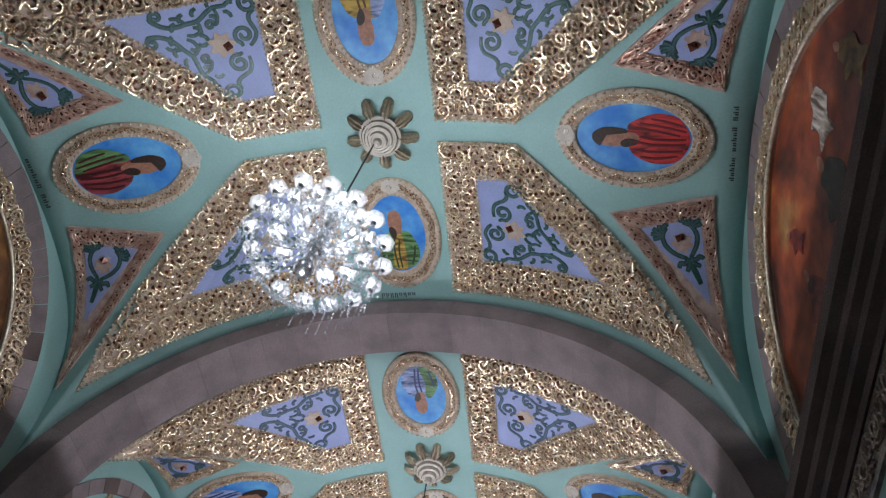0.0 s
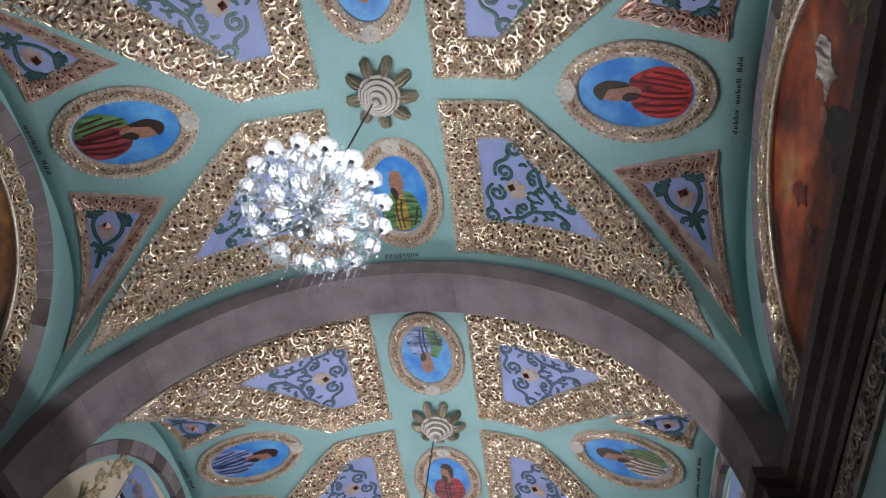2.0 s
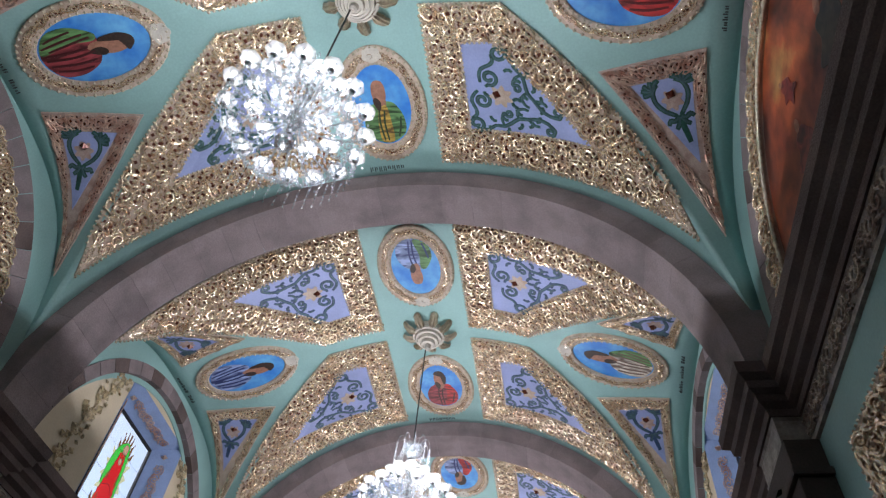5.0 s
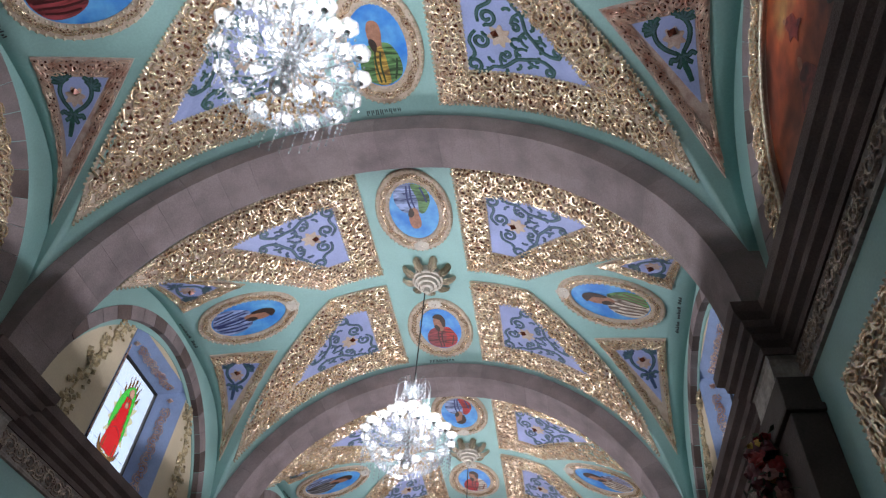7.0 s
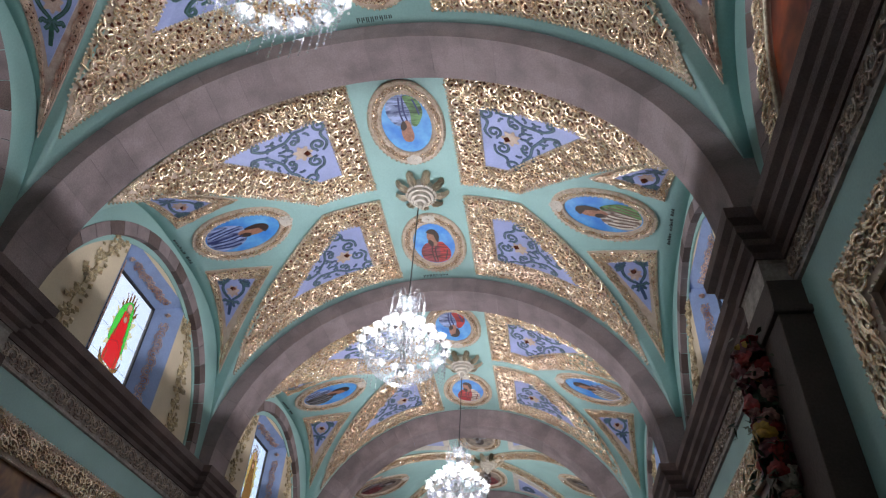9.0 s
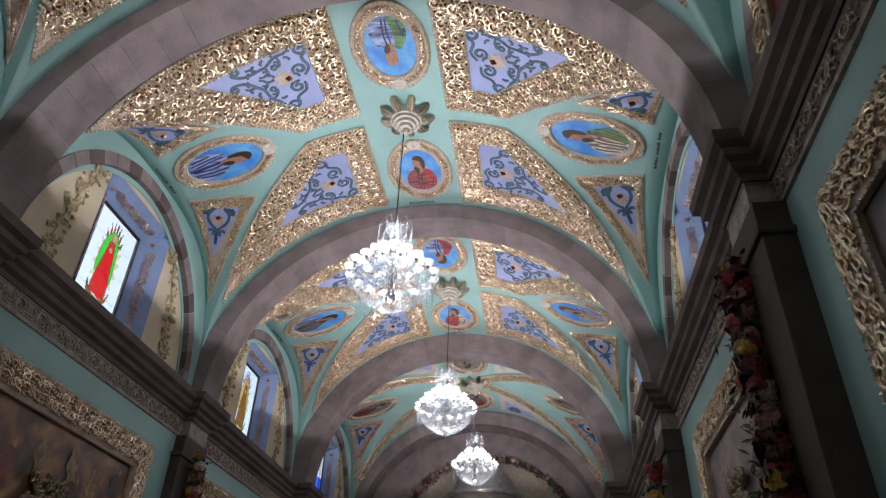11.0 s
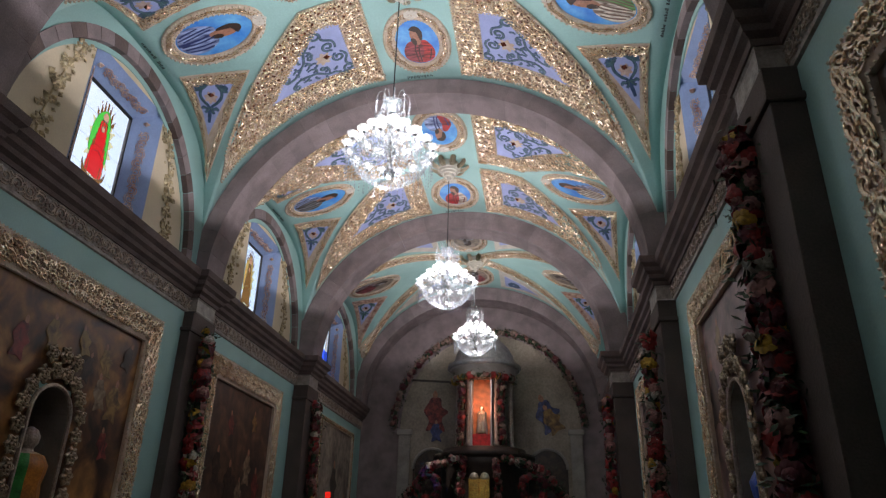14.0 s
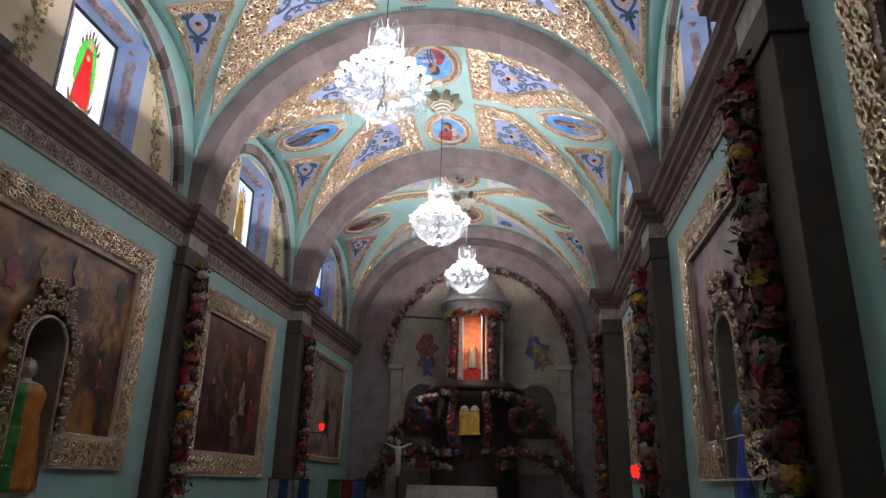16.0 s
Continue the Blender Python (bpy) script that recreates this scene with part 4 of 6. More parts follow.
# sanctuary vault: gilded ribs along the groins and small blue corners
for ob in corners:
    copy_thing(ob, Matrix.Translation((0, bay_y(4), 0)))
for sx, sy in quarters:
    root = thing("gilded_rib", "gilded leaf band along a groin of the sanctuary vault", "ceiling rib", (0, bay_y(4), 0), group="gilded ribs")
    for a, b, wide in (((0.30, 0.12), (3.80, 2.34), 0.36),):
        a, b = (sx * a[0], sy * a[1]), (sx * b[0], sy * b[1])
        d = math.dist(a, b)
        nx, ny = -(b[1] - a[1]) / d * wide / 2, (b[0] - a[0]) / d * wide / 2
        q = [(a[0] + nx, a[1] + ny), (b[0] + nx, b[1] + ny), (b[0] - nx, b[1] - ny), (a[0] - nx, a[1] - ny)]
        part("backing", draped_quad(bmesh.new(), q, on_plan, 0, 0.03, 20), BACKING, root)
        bm = bmesh.new()
        rnd, pits = random.Random(3), bmesh.new()
        for i in range(18):
            c = [quad_at(q, i / 18, 0.1), quad_at(q, (i + 1) / 18, 0.1), quad_at(q, (i + 1) / 18, 0.9), quad_at(q, i / 18, 0.9)]
            scroll_cell(bm, c, on_plan, 0.22, 0.03, i % 2, rnd, pits)
        part("scrollwork", bm, GOLD, root, "gilded scrollwork")
        part("glazing", pits, GARNET, root, "dark red gaps with relief shade in the colour")["kind"] = "stuff"
        for sg in (-1, 1):
            bm = bmesh.new()
            tube(bm, [on_plan(*lerp2(lerp2(q[0], q[3], 0.5 + 0.5 * sg), lerp2(q[1], q[2], 0.5 + 0.5 * sg), f), 0.03) for f in np.linspace(0, 1, 24)], 0.028, 6)
            part("moulding", bm, BEAD, root, "pale gilt edge moulding", smooth=True)
    # a small blue spandrel between the crown oval, the rib and the arch
    pane = thing("corner_relief", "slender triangular panel with a blue field on the sanctuary vault", "ceiling panel", (0, bay_y(4), 0), group="sanctuary spandrels")
    o3 = [(sx * x, sy * y) for x, y in ((0.82, 0.80), (2.75, 2.22), (0.82, 2.28))]
    i3 = [(sx * x, sy * y) for x, y in ((0.98, 1.22), (2.05, 2.02), (0.98, 2.10))]
    tri = lambda p: [p[0], p[1], p[2], lerp2(p[2], p[0], 0.5)]
    part("backing", draped_quad(bmesh.new(), tri(o3), on_plan, 0.0, 0.02), PALE_PLASTER, pane, "pale plaster border")
    part("field", draped_quad(bmesh.new(), tri(i3), on_plan, 0.0, 0.028, 8), FIELD, pane, "lavender blue painted field")
    bm = bmesh.new()
    for t0 in (0.0, 2.1, 4.2):
        ribbon(bm, spiral(sx * 1.27, sy * 1.86, 0.20, 0.04, t0, 0.9, 12), 0.03, on_plan, 0.036)
    part("vine", bm, VINE_BLUE, pane, "slate blue scroll")


# ---- chandeliers ----
def shader(name, build):
    m = bpy.data.materials.new(name)
    m.use_nodes = True
    n, ln = m.node_tree.nodes, m.node_tree.links
    n.remove(n["Principled BSDF"])
    ln.new(build(n, ln), n["Material Output"].inputs[0])
    return m


def crystal_nodes(tint, clear, rough):
    def build(n, ln):
        tr, gl, tl = n.new("ShaderNodeBsdfTransparent"), n.new("ShaderNodeBsdfGlossy"), n.new("ShaderNodeBsdfTranslucent")
        mx, my = n.new("ShaderNodeMixShader"), n.new("ShaderNodeMixShader")
        for b in (tr, gl, tl):
            b.inputs[0].default_value = (*tint, 1)
        gl.inputs["Roughness"].default_value = rough
        mx.inputs[0].default_value, my.inputs[0].default_value = clear, 0.22
        ln.new(gl.outputs[0], my.inputs[1])
        ln.new(tl.outputs[0], my.inputs[2])
        ln.new(tr.outputs[0], mx.inputs[1])
        ln.new(my.outputs[0], mx.inputs[2])
        return mx.outputs[0]
    return build


def glow_nodes(color, strength):
    def build(n, ln):
        e = n.new("ShaderNodeEmission")
        e.inputs[0].default_value, e.inputs[1].default_value = (*color, 1), strength
        return e.outputs[0]
    return build


def glass_nodes(color, gloss=0.12):
    """Stained glass: daylight passes through, coloured; the face is glossy."""
    def build(n, ln):
        tr, tl, gl = n.new("ShaderNodeBsdfTransparent"), n.new("ShaderNodeBsdfTranslucent"), n.new("ShaderNodeBsdfGlossy")
        tr.inputs[0].default_value = tl.inputs[0].default_value = (*color, 1)
        gl.inputs["Roughness"].default_value = 0.15
        a, b = n.new("ShaderNodeMixShader"), n.new("ShaderNodeMixShader")
        a.inputs[0].default_value, b.inputs[0].default_value = 0.2, gloss * 0.5
        ln.new(tr.outputs[0], a.inputs[1])
        ln.new(tl.outputs[0], a.inputs[2])
        ln.new(a.outputs[0], b.inputs[1])
        ln.new(gl.outputs[0], b.inputs[2])
        return b.outputs[0]
    return build


CRYSTAL = shader("cut_crystal", crystal_nodes((0.96, 0.98, 1.0), 0.52, 0.12))


def cup_nodes(n, ln):
    """Frosted pressed glass: partly clear, partly diffusing."""
    tr, tl, gl = n.new("ShaderNodeBsdfTransparent"), n.new("ShaderNodeBsdfTranslucent"), n.new("ShaderNodeBsdfGlossy")
    gl.inputs["Roughness"].default_value = 0.15
    a, b = n.new("ShaderNodeMixShader"), n.new("ShaderNodeMixShader")
    a.inputs[0].default_value, b.inputs[0].default_value = 0.40, 0.16
    ln.new(tr.outputs[0], a.inputs[1])
    ln.new(tl.outputs[0], a.inputs[2])
    ln.new(a.outputs[0], b.inputs[1])
    ln.new(gl.outputs[0], b.inputs[2])
    return b.outputs[0]


CUP = shader("pressed_glass_cup", cup_nodes)
BULB = shader("lit_bulb", glow_nodes((0.97, 0.96, 1.0), 11.0))
CHROME = mat("silvered_metal", (0.55, 0.55, 0.56), 0.25, metal=1.0, vary=0.08, scale=20)
DARK_METAL = mat("dark_cord", (0.05, 0.05, 0.05), 0.5, metal=0.5)


def chandelier(cx, cy, cz, top):
    """Three tiers of curved arms with glass cups round a stem, hung with crystal drops."""
    root = thing("chandelier", "large lit crystal chandelier hung from the vault on a rod", "chandelier", (cx, cy, cz), group="nave chandeliers")
    bm = bmesh.new()
    tube(bm, [(0, 0, top - cz), (0, 0, 0.75)], 0.011, 6)
    part("rod", bm, DARK_METAL, root, "dark hanging rod")
    bm = bmesh.new()
    lathe(bm, [(0.02, 0.85), (0.05, 0.80), (0.03, 0.74), (0.025, 0.66), (0.055, 0.60), (0.035, 0.52), (0.03, 0.42), (0.06, 0.36), (0.035, 0.28), (0.04, 0.12), (0.075, 0.05), (0.08, -0.02), (0.05, -0.08), (0.03, -0.2), (0.05, -0.3), (0.085, -0.36), (0.07, -0.42), (0.02, -0.46)], 16)
    part("stem", bm, CHROME, root, "silvered turned stem", smooth=True)
    bm = bmesh.new()
    lathe(bm, [(0.06, 0.63), (0.11, 0.70), (0.15, 0.80), (0.14, 0.81), (0.10, 0.71), (0.05, 0.64)], 20, wobble=lambda a: 1 + 0.08 * math.cos(10 * a))
    part("crown", bm, CRYSTAL, root, "pressed glass crown", smooth=True)
    bm = bmesh.new()
    tube(bm, [(x, 0, z) for x, z in smooth_arc([(0.05, 0, 0.62), (0.09, 0, 0.80), (0.15, 0, 0.93), (0.22, 0, 0.90), (0.25, 0, 0.78)])], [0.008] * 8 + [0.005] * 9, 5)
    for i in range(5):
        blob(bm, (0.25, 0, 0.76 - 0.05 * i), 0.017, Vector((0, 0, 1)), 1.8)
    spray_me = mesh_of("spray", bm, CRYSTAL, True)
    for i in range(10):
        spray = new("spray", spray_me)
        spray.parent, spray.rotation_euler = root, (0, 0, 2 * math.pi * i / 10)
    bm = bmesh.new()
    lathe(bm, [(0.025, -0.03), (0.05, -0.025), (0.068, 0.015), (0.088, 0.04), (0.086, 0.045), (0.062, 0.02), (0.045, -0.01), (0.02, -0.015)], 24, wobble=lambda a: 1 + 0.05 * math.cos(6 * a))
    cup_me = mesh_of("cup", bm, CUP, True)
    bm = bmesh.new()
    lathe(bm, [(0.012, -0.01), (0.022, 0.01), (0.027, 0.04), (0.018, 0.07), (0.006, 0.085)], 8)
    bulb_me = mesh_of("bulb", bm, BULB, True)
    bm = bmesh.new()
    lathe(bm, [(0.006, -0.06), (0.020, -0.05), (0.030, -0.033), (0.022, -0.028)], 10)
    socket_me = mesh_of("socket", bm, CHROME, True)
    drops = bmesh.new()
    rnd = random.Random(9)

    def drop(x, y, z, r):
        blob(drops, (x, y, z), r * 1.2, Vector((0, 0, 1)), 1.9)

    def string(a, b, sag, n, r):
        for i in range(n + 1):
            f = i / n
            p = Vector(a).lerp(Vector(b), f)
            drop(p.x, p.y, p.z - sag * 4 * f * (1 - f), r * rnd.uniform(0.8, 1.2))

    tiers = ((16, 0.60, -0.02, 0.0), (12, 0.42, 0.17, 0.13), (8, 0.24, 0.34, 0.3))
    for n, rad, z, ph in tiers:
        bm = bmesh.new()
        pts = [(0.04, 0, z - 0.03), (rad * 0.3, 0, z - 0.12), (rad * 0.65, 0, z - 0.13), (rad * 0.93, 0, z - 0.06), (rad, 0, z - 0.01)]
        tube(bm, [(x, 0, zz) for x, zz in smooth_arc(pts)], 0.010, 6)
        arm_me = mesh_of("arm", bm, CRYSTAL, True)
        for i in range(n):
            a = 2 * math.pi * i / n + ph
            arm = new("arm", arm_me)
            arm.parent, arm.rotation_euler = root, (0, 0, a)
            for nm, me in (("cup", cup_me), ("bulb", bulb_me), ("socket", socket_me)):
                o = new(nm, me)
                o.parent, o.location = arm, (rad, 0, z + 0.01)
            x, y = rad * math.cos(a), rad * math.sin(a)
            a2 = a + 2 * math.pi / n
            for j in range(5):
                t = a + j * math.pi / 2.5
                drop(x + 0.085 * math.cos(t), y + 0.085 * math.sin(t), z - 0.045, 0.011)
            for j in range(4):
                drop(x, y, z - 0.06 - 0.045 * j, 0.014 - 0.001 * j)
            string((x, y, z), (rad * math.cos(a2), rad * math.sin(a2), z), 0.09, 8, 0.010)
            string((0.16 * math.cos(a), 0.16 * math.sin(a), 0.70), (x * 0.9, y * 0.9, z + 0.06), 0.10, 11, 0.009)
    for k in range(13):
        r, z = 0.52 * math.cos(k / 13 * 1.35), -0.17 - 0.030 * k
        m = max(8, int(58 * r / 0.52))
        for i in range(m):
            a = 2 * math.pi * i / m + k * 0.37
            drop(r * math.cos(a), r * math.sin(a), z + rnd.uniform(-0.015, 0.015), 0.012)
    for i in range(44):
        a = 2 * math.pi * i / 44
        for j in range(6):
            drop(0.60 * math.cos(a), 0.60 * math.sin(a), -0.16 - 0.055 * j, 0.010)
    part("crystal_string", drops, CRYSTAL, root, "strings of clear cut crystal drops")["kind"] = "stuff"
    return root


def smooth_arc(pts, n=4):
    out = []
    for i in range(len(pts) - 1):
        p = [Vector(pts[min(max(i + k, 0), len(pts) - 1)]) for k in (-1, 0, 1, 2)]
        for j in range(n):
            t = j / n
            v = 0.5 * (2 * p[1] + (p[2] - p[0]) * t + (2 * p[0] - 5 * p[1] + 4 * p[2] - p[3]) * t * t + (3 * p[1] - p[0] - 3 * p[2] + p[3]) * t ** 3)
            out.append((v.x, v.z))
    out.append((pts[-1][0], pts[-1][2]))
    return out


for cx, cy, cz in CHANDELIERS:
    chandelier(cx, cy, cz, barrel(0) - 0.41)


# ---- gilding on the walls ----
def on_wall(s, x):
    """A plane parallel to a side wall: u along the nave, v up, off towards the nave."""
    return lambda u, v, off: Vector((s * (x - off), u, v))


FRIEZE_GILT = mat("worn_gilt_plaster", (0.48, 0.39, 0.31), 0.38, metal=0.45, scale=9, vary=0.2, bump=0.4, dark=(0.28, 0.20, 0.18))
arch_y = lambda k: bay_y(k) + L / 2
for s in (-1, 1):
    for k in (1, 2, 3, 4):
        y0, y1 = arch_y(k - 1) + 0.36, (arch_y(k) - 0.36 if k < 4 else BACK)
        root = thing("frieze_relief", "worn gilt leaf relief on the frieze below the cornice", "frieze relief", group="frieze reliefs")
        rnd = random.Random(k)
        put = on_wall(s, FACE[s] - 0.025)
        n = round((y1 - y0) / 0.2)
        for i in range(n):
            a, b = y0 + (y1 - y0) * i / n, y0 + (y1 - y0) * (i + 1) / n
            bm = bmesh.new()
            scroll_cell(bm, [(a, 5.385), (b, 5.385), (b, 5.565), (a, 5.565)], put, 0.18, 0.0, i % 2, rnd)
            part("scroll", bm, FRIEZE_GILT, root)


def painting_mat(name, c0, c1, c2, c3, scale=1.4, seed=0.0):
    """A dark varnished oil painting: soft brown masses and a glow of warm light."""
    m = bpy.data.materials.new(name)
    m.use_nodes = True
    n, ln = m.node_tree.nodes, m.node_tree.links
    b = n["Principled BSDF"]
    b.inputs["Roughness"].default_value = 0.42
    co, mp = n.new("ShaderNodeTexCoord"), n.new("ShaderNodeMapping")
    mp.inputs["Location"].default_value = (seed, seed * 1.7, seed * 0.6)
    t, r, f, mx = n.new("ShaderNodeTexNoise"), n.new("ShaderNodeValToRGB"), n.new("ShaderNodeTexNoise"), n.new("ShaderNodeMixRGB")
    t.inputs["Scale"].default_value, t.inputs["Detail"].default_value, t.inputs["Distortion"].default_value = scale * 1.5, 7, 0.8
    f.inputs["Scale"].default_value, f.inputs["Detail"].default_value = 6, 8
    e = r.color_ramp.elements
    e[0].position, e[0].color = 0.32, (*c0, 1)
    e[1].position, e[1].color = 0.74, (*c3, 1)
    for p, c in ((0.47, c1), (0.60, c2)):
        q = e.new(p)
        q.color = (*c, 1)
    mx.blend_type, mx.inputs[0].default_value = "OVERLAY", 0.85
    ln.new(co.outputs["Object"], mp.inputs[0])
    ln.new(mp.outputs[0], t.inputs["Vector"])
    ln.new(mp.outputs[0], f.inputs["Vector"])
    ln.new(t.outputs["Fac"], r.inputs[0])
    ln.new(r.outputs[0], mx.inputs[1])
    ln.new(f.outputs["Fac"], mx.inputs[2])
    ln.new(mx.outputs[0], b.inputs["Base Color"])
    return m


OIL_GOLD = painting_mat("oil_painting_golden", (0.02, 0.009, 0.005), (0.12, 0.05, 0.02), (0.28, 0.13, 0.04), (0.42, 0.23, 0.08))
OIL_DARK = painting_mat("oil_painting_dark", (0.012, 0.009, 0.009), (0.05, 0.028, 0.02), (0.11, 0.055, 0.035), (0.20, 0.11, 0.07), seed=3.1)
OIL_RED = painting_mat("oil_painting_red", (0.05, 0.015, 0.01), (0.22, 0.045, 0.02), (0.40, 0.09, 0.03), (0.48, 0.26, 0.09), 0.9, seed=7.0)
OIL_ROSE = painting_mat("oil_painting_rose", (0.04, 0.02, 0.02), (0.15, 0.08, 0.07), (0.26, 0.16, 0.14), (0.36, 0.24, 0.20), 1.1, seed=5.0)
OIL_PALE = painting_mat("oil_painting_pale", (0.08, 0.06, 0.05), (0.20, 0.17, 0.14), (0.30, 0.26, 0.21), (0.36, 0.31, 0.25), 1.1, seed=2.0)
TONES = {
    "ivory": painting_mat("painted_ivory_cloth", (0.08, 0.05, 0.03), (0.18, 0.12, 0.07), (0.27, 0.20, 0.13), (0.36, 0.29, 0.21), 5),
    "pale": CLOTH["white"],
    "ochre": painting_mat("painted_dull_ochre", (0.06, 0.03, 0.01), (0.18, 0.10, 0.03), (0.28, 0.17, 0.05), (0.34, 0.22, 0.08), 5),
    "crimson": painting_mat("painted_dull_crimson", (0.04, 0.01, 0.01), (0.14, 0.02, 0.02), (0.24, 0.04, 0.03), (0.30, 0.07, 0.05), 5),
    "umber": painting_mat("painted_umber", (0.008, 0.006, 0.005), (0.03, 0.018, 0.012), (0.05, 0.03, 0.02), (0.08, 0.05, 0.03), 5),
    "navy": painting_mat("painted_navy", (0.01, 0.012, 0.03), (0.03, 0.04, 0.12), (0.05, 0.07, 0.2), (0.09, 0.11, 0.26), 5),
}
STAND = [(-0.40, -1.0), (-0.28, -0.55), (-0.50, -0.15), (-0.32, 0.20), (-0.20, 0.42), (0.02, 0.46), (0.24, 0.38), (0.28, 0.05), (0.55, -0.2), (0.32, -0.5), (0.44, -1.0), (0.05, -0.9)]
SPOT_HEAD = [(-0.11, 0.62), (-0.09, 0.46), (0.0, 0.40), (0.09, 0.46), (0.11, 0.62), (0.0, 0.76)]


def robed_shapes(root, put, rows, h=0.012):
    """Plain robed silhouettes of a painting: place, height, lean and tone."""
    rr = random.Random(len(rows))
    for i, (u, v, size, lean, tone) in enumerate(rows):
        wob = [rr.uniform(0.90, 1.12) for _ in range(16)]
        size *= 0.8
        f = lambda pts: [(u + (a * math.cos(lean) - b * math.sin(lean)) * size, v + (a * math.sin(lean) + b * math.cos(lean)) * size) for a, b in smooth_loop([(x * wob[k % 16], y * (0.8 + 0.2 * wob[(k + 5) % 16])) for k, (x, y) in enumerate(pts)], 5)]
        part("robed_shape", patch(bmesh.new(), f(STAND), put, h + 0.0012 * i), TONES[tone], root, "plain %s painted shape" % tone)
        part("robed_shape", patch(bmesh.new(), f(SPOT_HEAD), put, h + 0.0012 * i + 0.0006), SKIN, root, "plain painted oval")


def wall_painting(s, yc, half, z0, z1, canvas, label, rows, niche=False, fw=0.42, slim=False):
    root = thing("wall_painting", label, "painting", (0, 0, 0), group="wall paintings")
    put = on_wall(s, FACE[s])
    o = [(yc - half, z0), (yc + half, z0), (yc + half, z1), (yc - half, z1)]
    i = [(yc - half + fw, z0 + fw), (yc + half - fw, z0 + fw), (yc + half - fw, z1 - fw), (yc - half + fw, z1 - fw)]
    for e in range(4):
        p0, p1, q1, q0 = o[e], o[(e + 1) % 4], i[(e + 1) % 4], i[e]
        runs = [(0.0, 1.0)]
        if niche and e == 0:
            a = (NICHE_Y - NICHE_W / 2 - 0.08 - (yc - half)) / (2 * half)
            b = (NICHE_Y + NICHE_W / 2 + 0.08 - (yc - half)) / (2 * half)
            runs = [(0.0, a), (b, 1.0)]
        for a, b in runs:
            q = [lerp2(p0, p1, a), lerp2(p0, p1, b), lerp2(q0, q1, b), lerp2(q0, q1, a)]
            if niche and e == 0:
                q[2], q[3] = (q[1][0] if b < 1 else q[2][0], q[2][1]), (q[0][0] if a > 0 else q[3][0], q[3][1])
            bm = draped_quad(bmesh.new(), q, put, 0.0, 0.07, 1)
            rail = part("frame_rail", bm, BACKING, root, "gilt and tan frame rail")
            bm = bmesh.new()
            rnd = random.Random(e)
            pits = bmesh.new()
            cell = 0.21 if not slim else 0.14
            n = max(2, round(math.dist(q[0], q[1]) / cell))
            for j in range(n):
                for v0, v1 in (((0.10, 0.50), (0.46, 0.86)) if not slim else ((0.14, 0.84),)):
                    c = [quad_at(q, u, v) for u, v in ((j / n, v0), ((j + 1) / n, v0), ((j + 1) / n, v1), (j / n, v1))]
                    scroll_cell(bm, c, put, cell * 0.92, 0.07, (j + (v0 > 0.3)) % 2, rnd, pits)
            part("glazing", pits, GARNET, rail, "dark gaps with relief shade in the colour")["kind"] = "stuff"
            part("scrollwork", bm, GOLD, rail, "gilded scrollwork")
    bm = bmesh.new()
    beads(bm, o, put, 0.06, 0.018, 0.075)
    beads(bm, i, put, 0.06, 0.016, 0.075)
    part("beading", bm, BEAD, root, "pale gilt beads")["kind"] = "stuff"
    bm = bmesh.new()
    if niche:
        a, b = NICHE_Y - NICHE_W / 2, NICHE_Y + NICHE_W / 2
        for q in ([i[0], (a, i[0][1]), (a, i[3][1]), i[3]], [(b, i[0][1]), i[1], i[2], (b, i[2][1])], [(a, NICHE_Z1), (b, NICHE_Z1), (b, i[2][1]), (a, i[2][1])]):
            draped_quad(bm, q, put, 0.0, 0.02, 1)
    else:
        draped_quad(bm, i, put, 0.0, 0.02, 1)
    part("canvas", bm, canvas, root, "darkened oil canvas")
    robed_shapes(root, put, rows, 0.023)
    return root


rnd = random.Random(21)
LEFT2 = [(9.75, 4.02, 0.34, 0.2, "ochre"), (10.1, 3.55, 0.42, -0.1, "ochre"), (9.75, 3.6, 0.36, 0.2, "ivory"), (10.05, 2.95, 0.3, 0.2, "crimson"), (9.4, 3.85, 0.3, -0.2, "umber"), (8.6, 4.1, 0.34, 0.1, "ochre"), (8.1, 3.9, 0.38, -0.1, "crimson"), (7.8, 3.2, 0.5, 0.1, "umber"), (10.25, 4.2, 0.3, -0.3, "umber"), (9.2, 4.15, 0.3, 0.3, "ochre")]
wall_painting(-1, 8.95, 1.98, 1.68, 4.92, OIL_GOLD, "large golden-brown oil painting in a gilded frame round a niche", LEFT2, niche=True)
wall_painting(1, 8.78, 1.76, 1.72, 4.88, OIL_ROSE, "rose-brown oil painting in a gilded frame round a niche", [(9.9, 3.6, 0.6, 0.0, "umber"), (8.0, 3.8, 0.5, 0.1, "ivory"), (9.4, 4.1, 0.35, 0.2, "ochre")], niche=True)
BAY3 = [(14.0, 3.9, 0.34, 0.2, "crimson"), (15.0, 3.2, 0.5, 0.0, "ivory"), (15.5, 2.9, 0.5, 0.1, "crimson"), (14.2, 2.9, 0.5, 0.0, "umber"), (15.1, 4.1, 0.3, 0.1, "ochre"), (13.6, 3.1, 0.5, 0.0, "umber"), (14.7, 2.7, 0.4, 0.0, "ivory")]
wall_painting(-1, 14.50, 1.9, 1.63, 4.96, OIL_DARK, "large dark oil painting in a gilded frame", BAY3)
wall_painting(1, 14.50, 1.9, 1.63, 4.96, OIL_DARK, "large dark oil painting in a gilded frame", BAY3)
wall_painting(1, 3.50, 1.82, 1.70, 4.86, OIL_DARK, "dark oil painting in a heavy gilded frame", [(4.2, 3.3, 0.7, 0.1, "umber")])
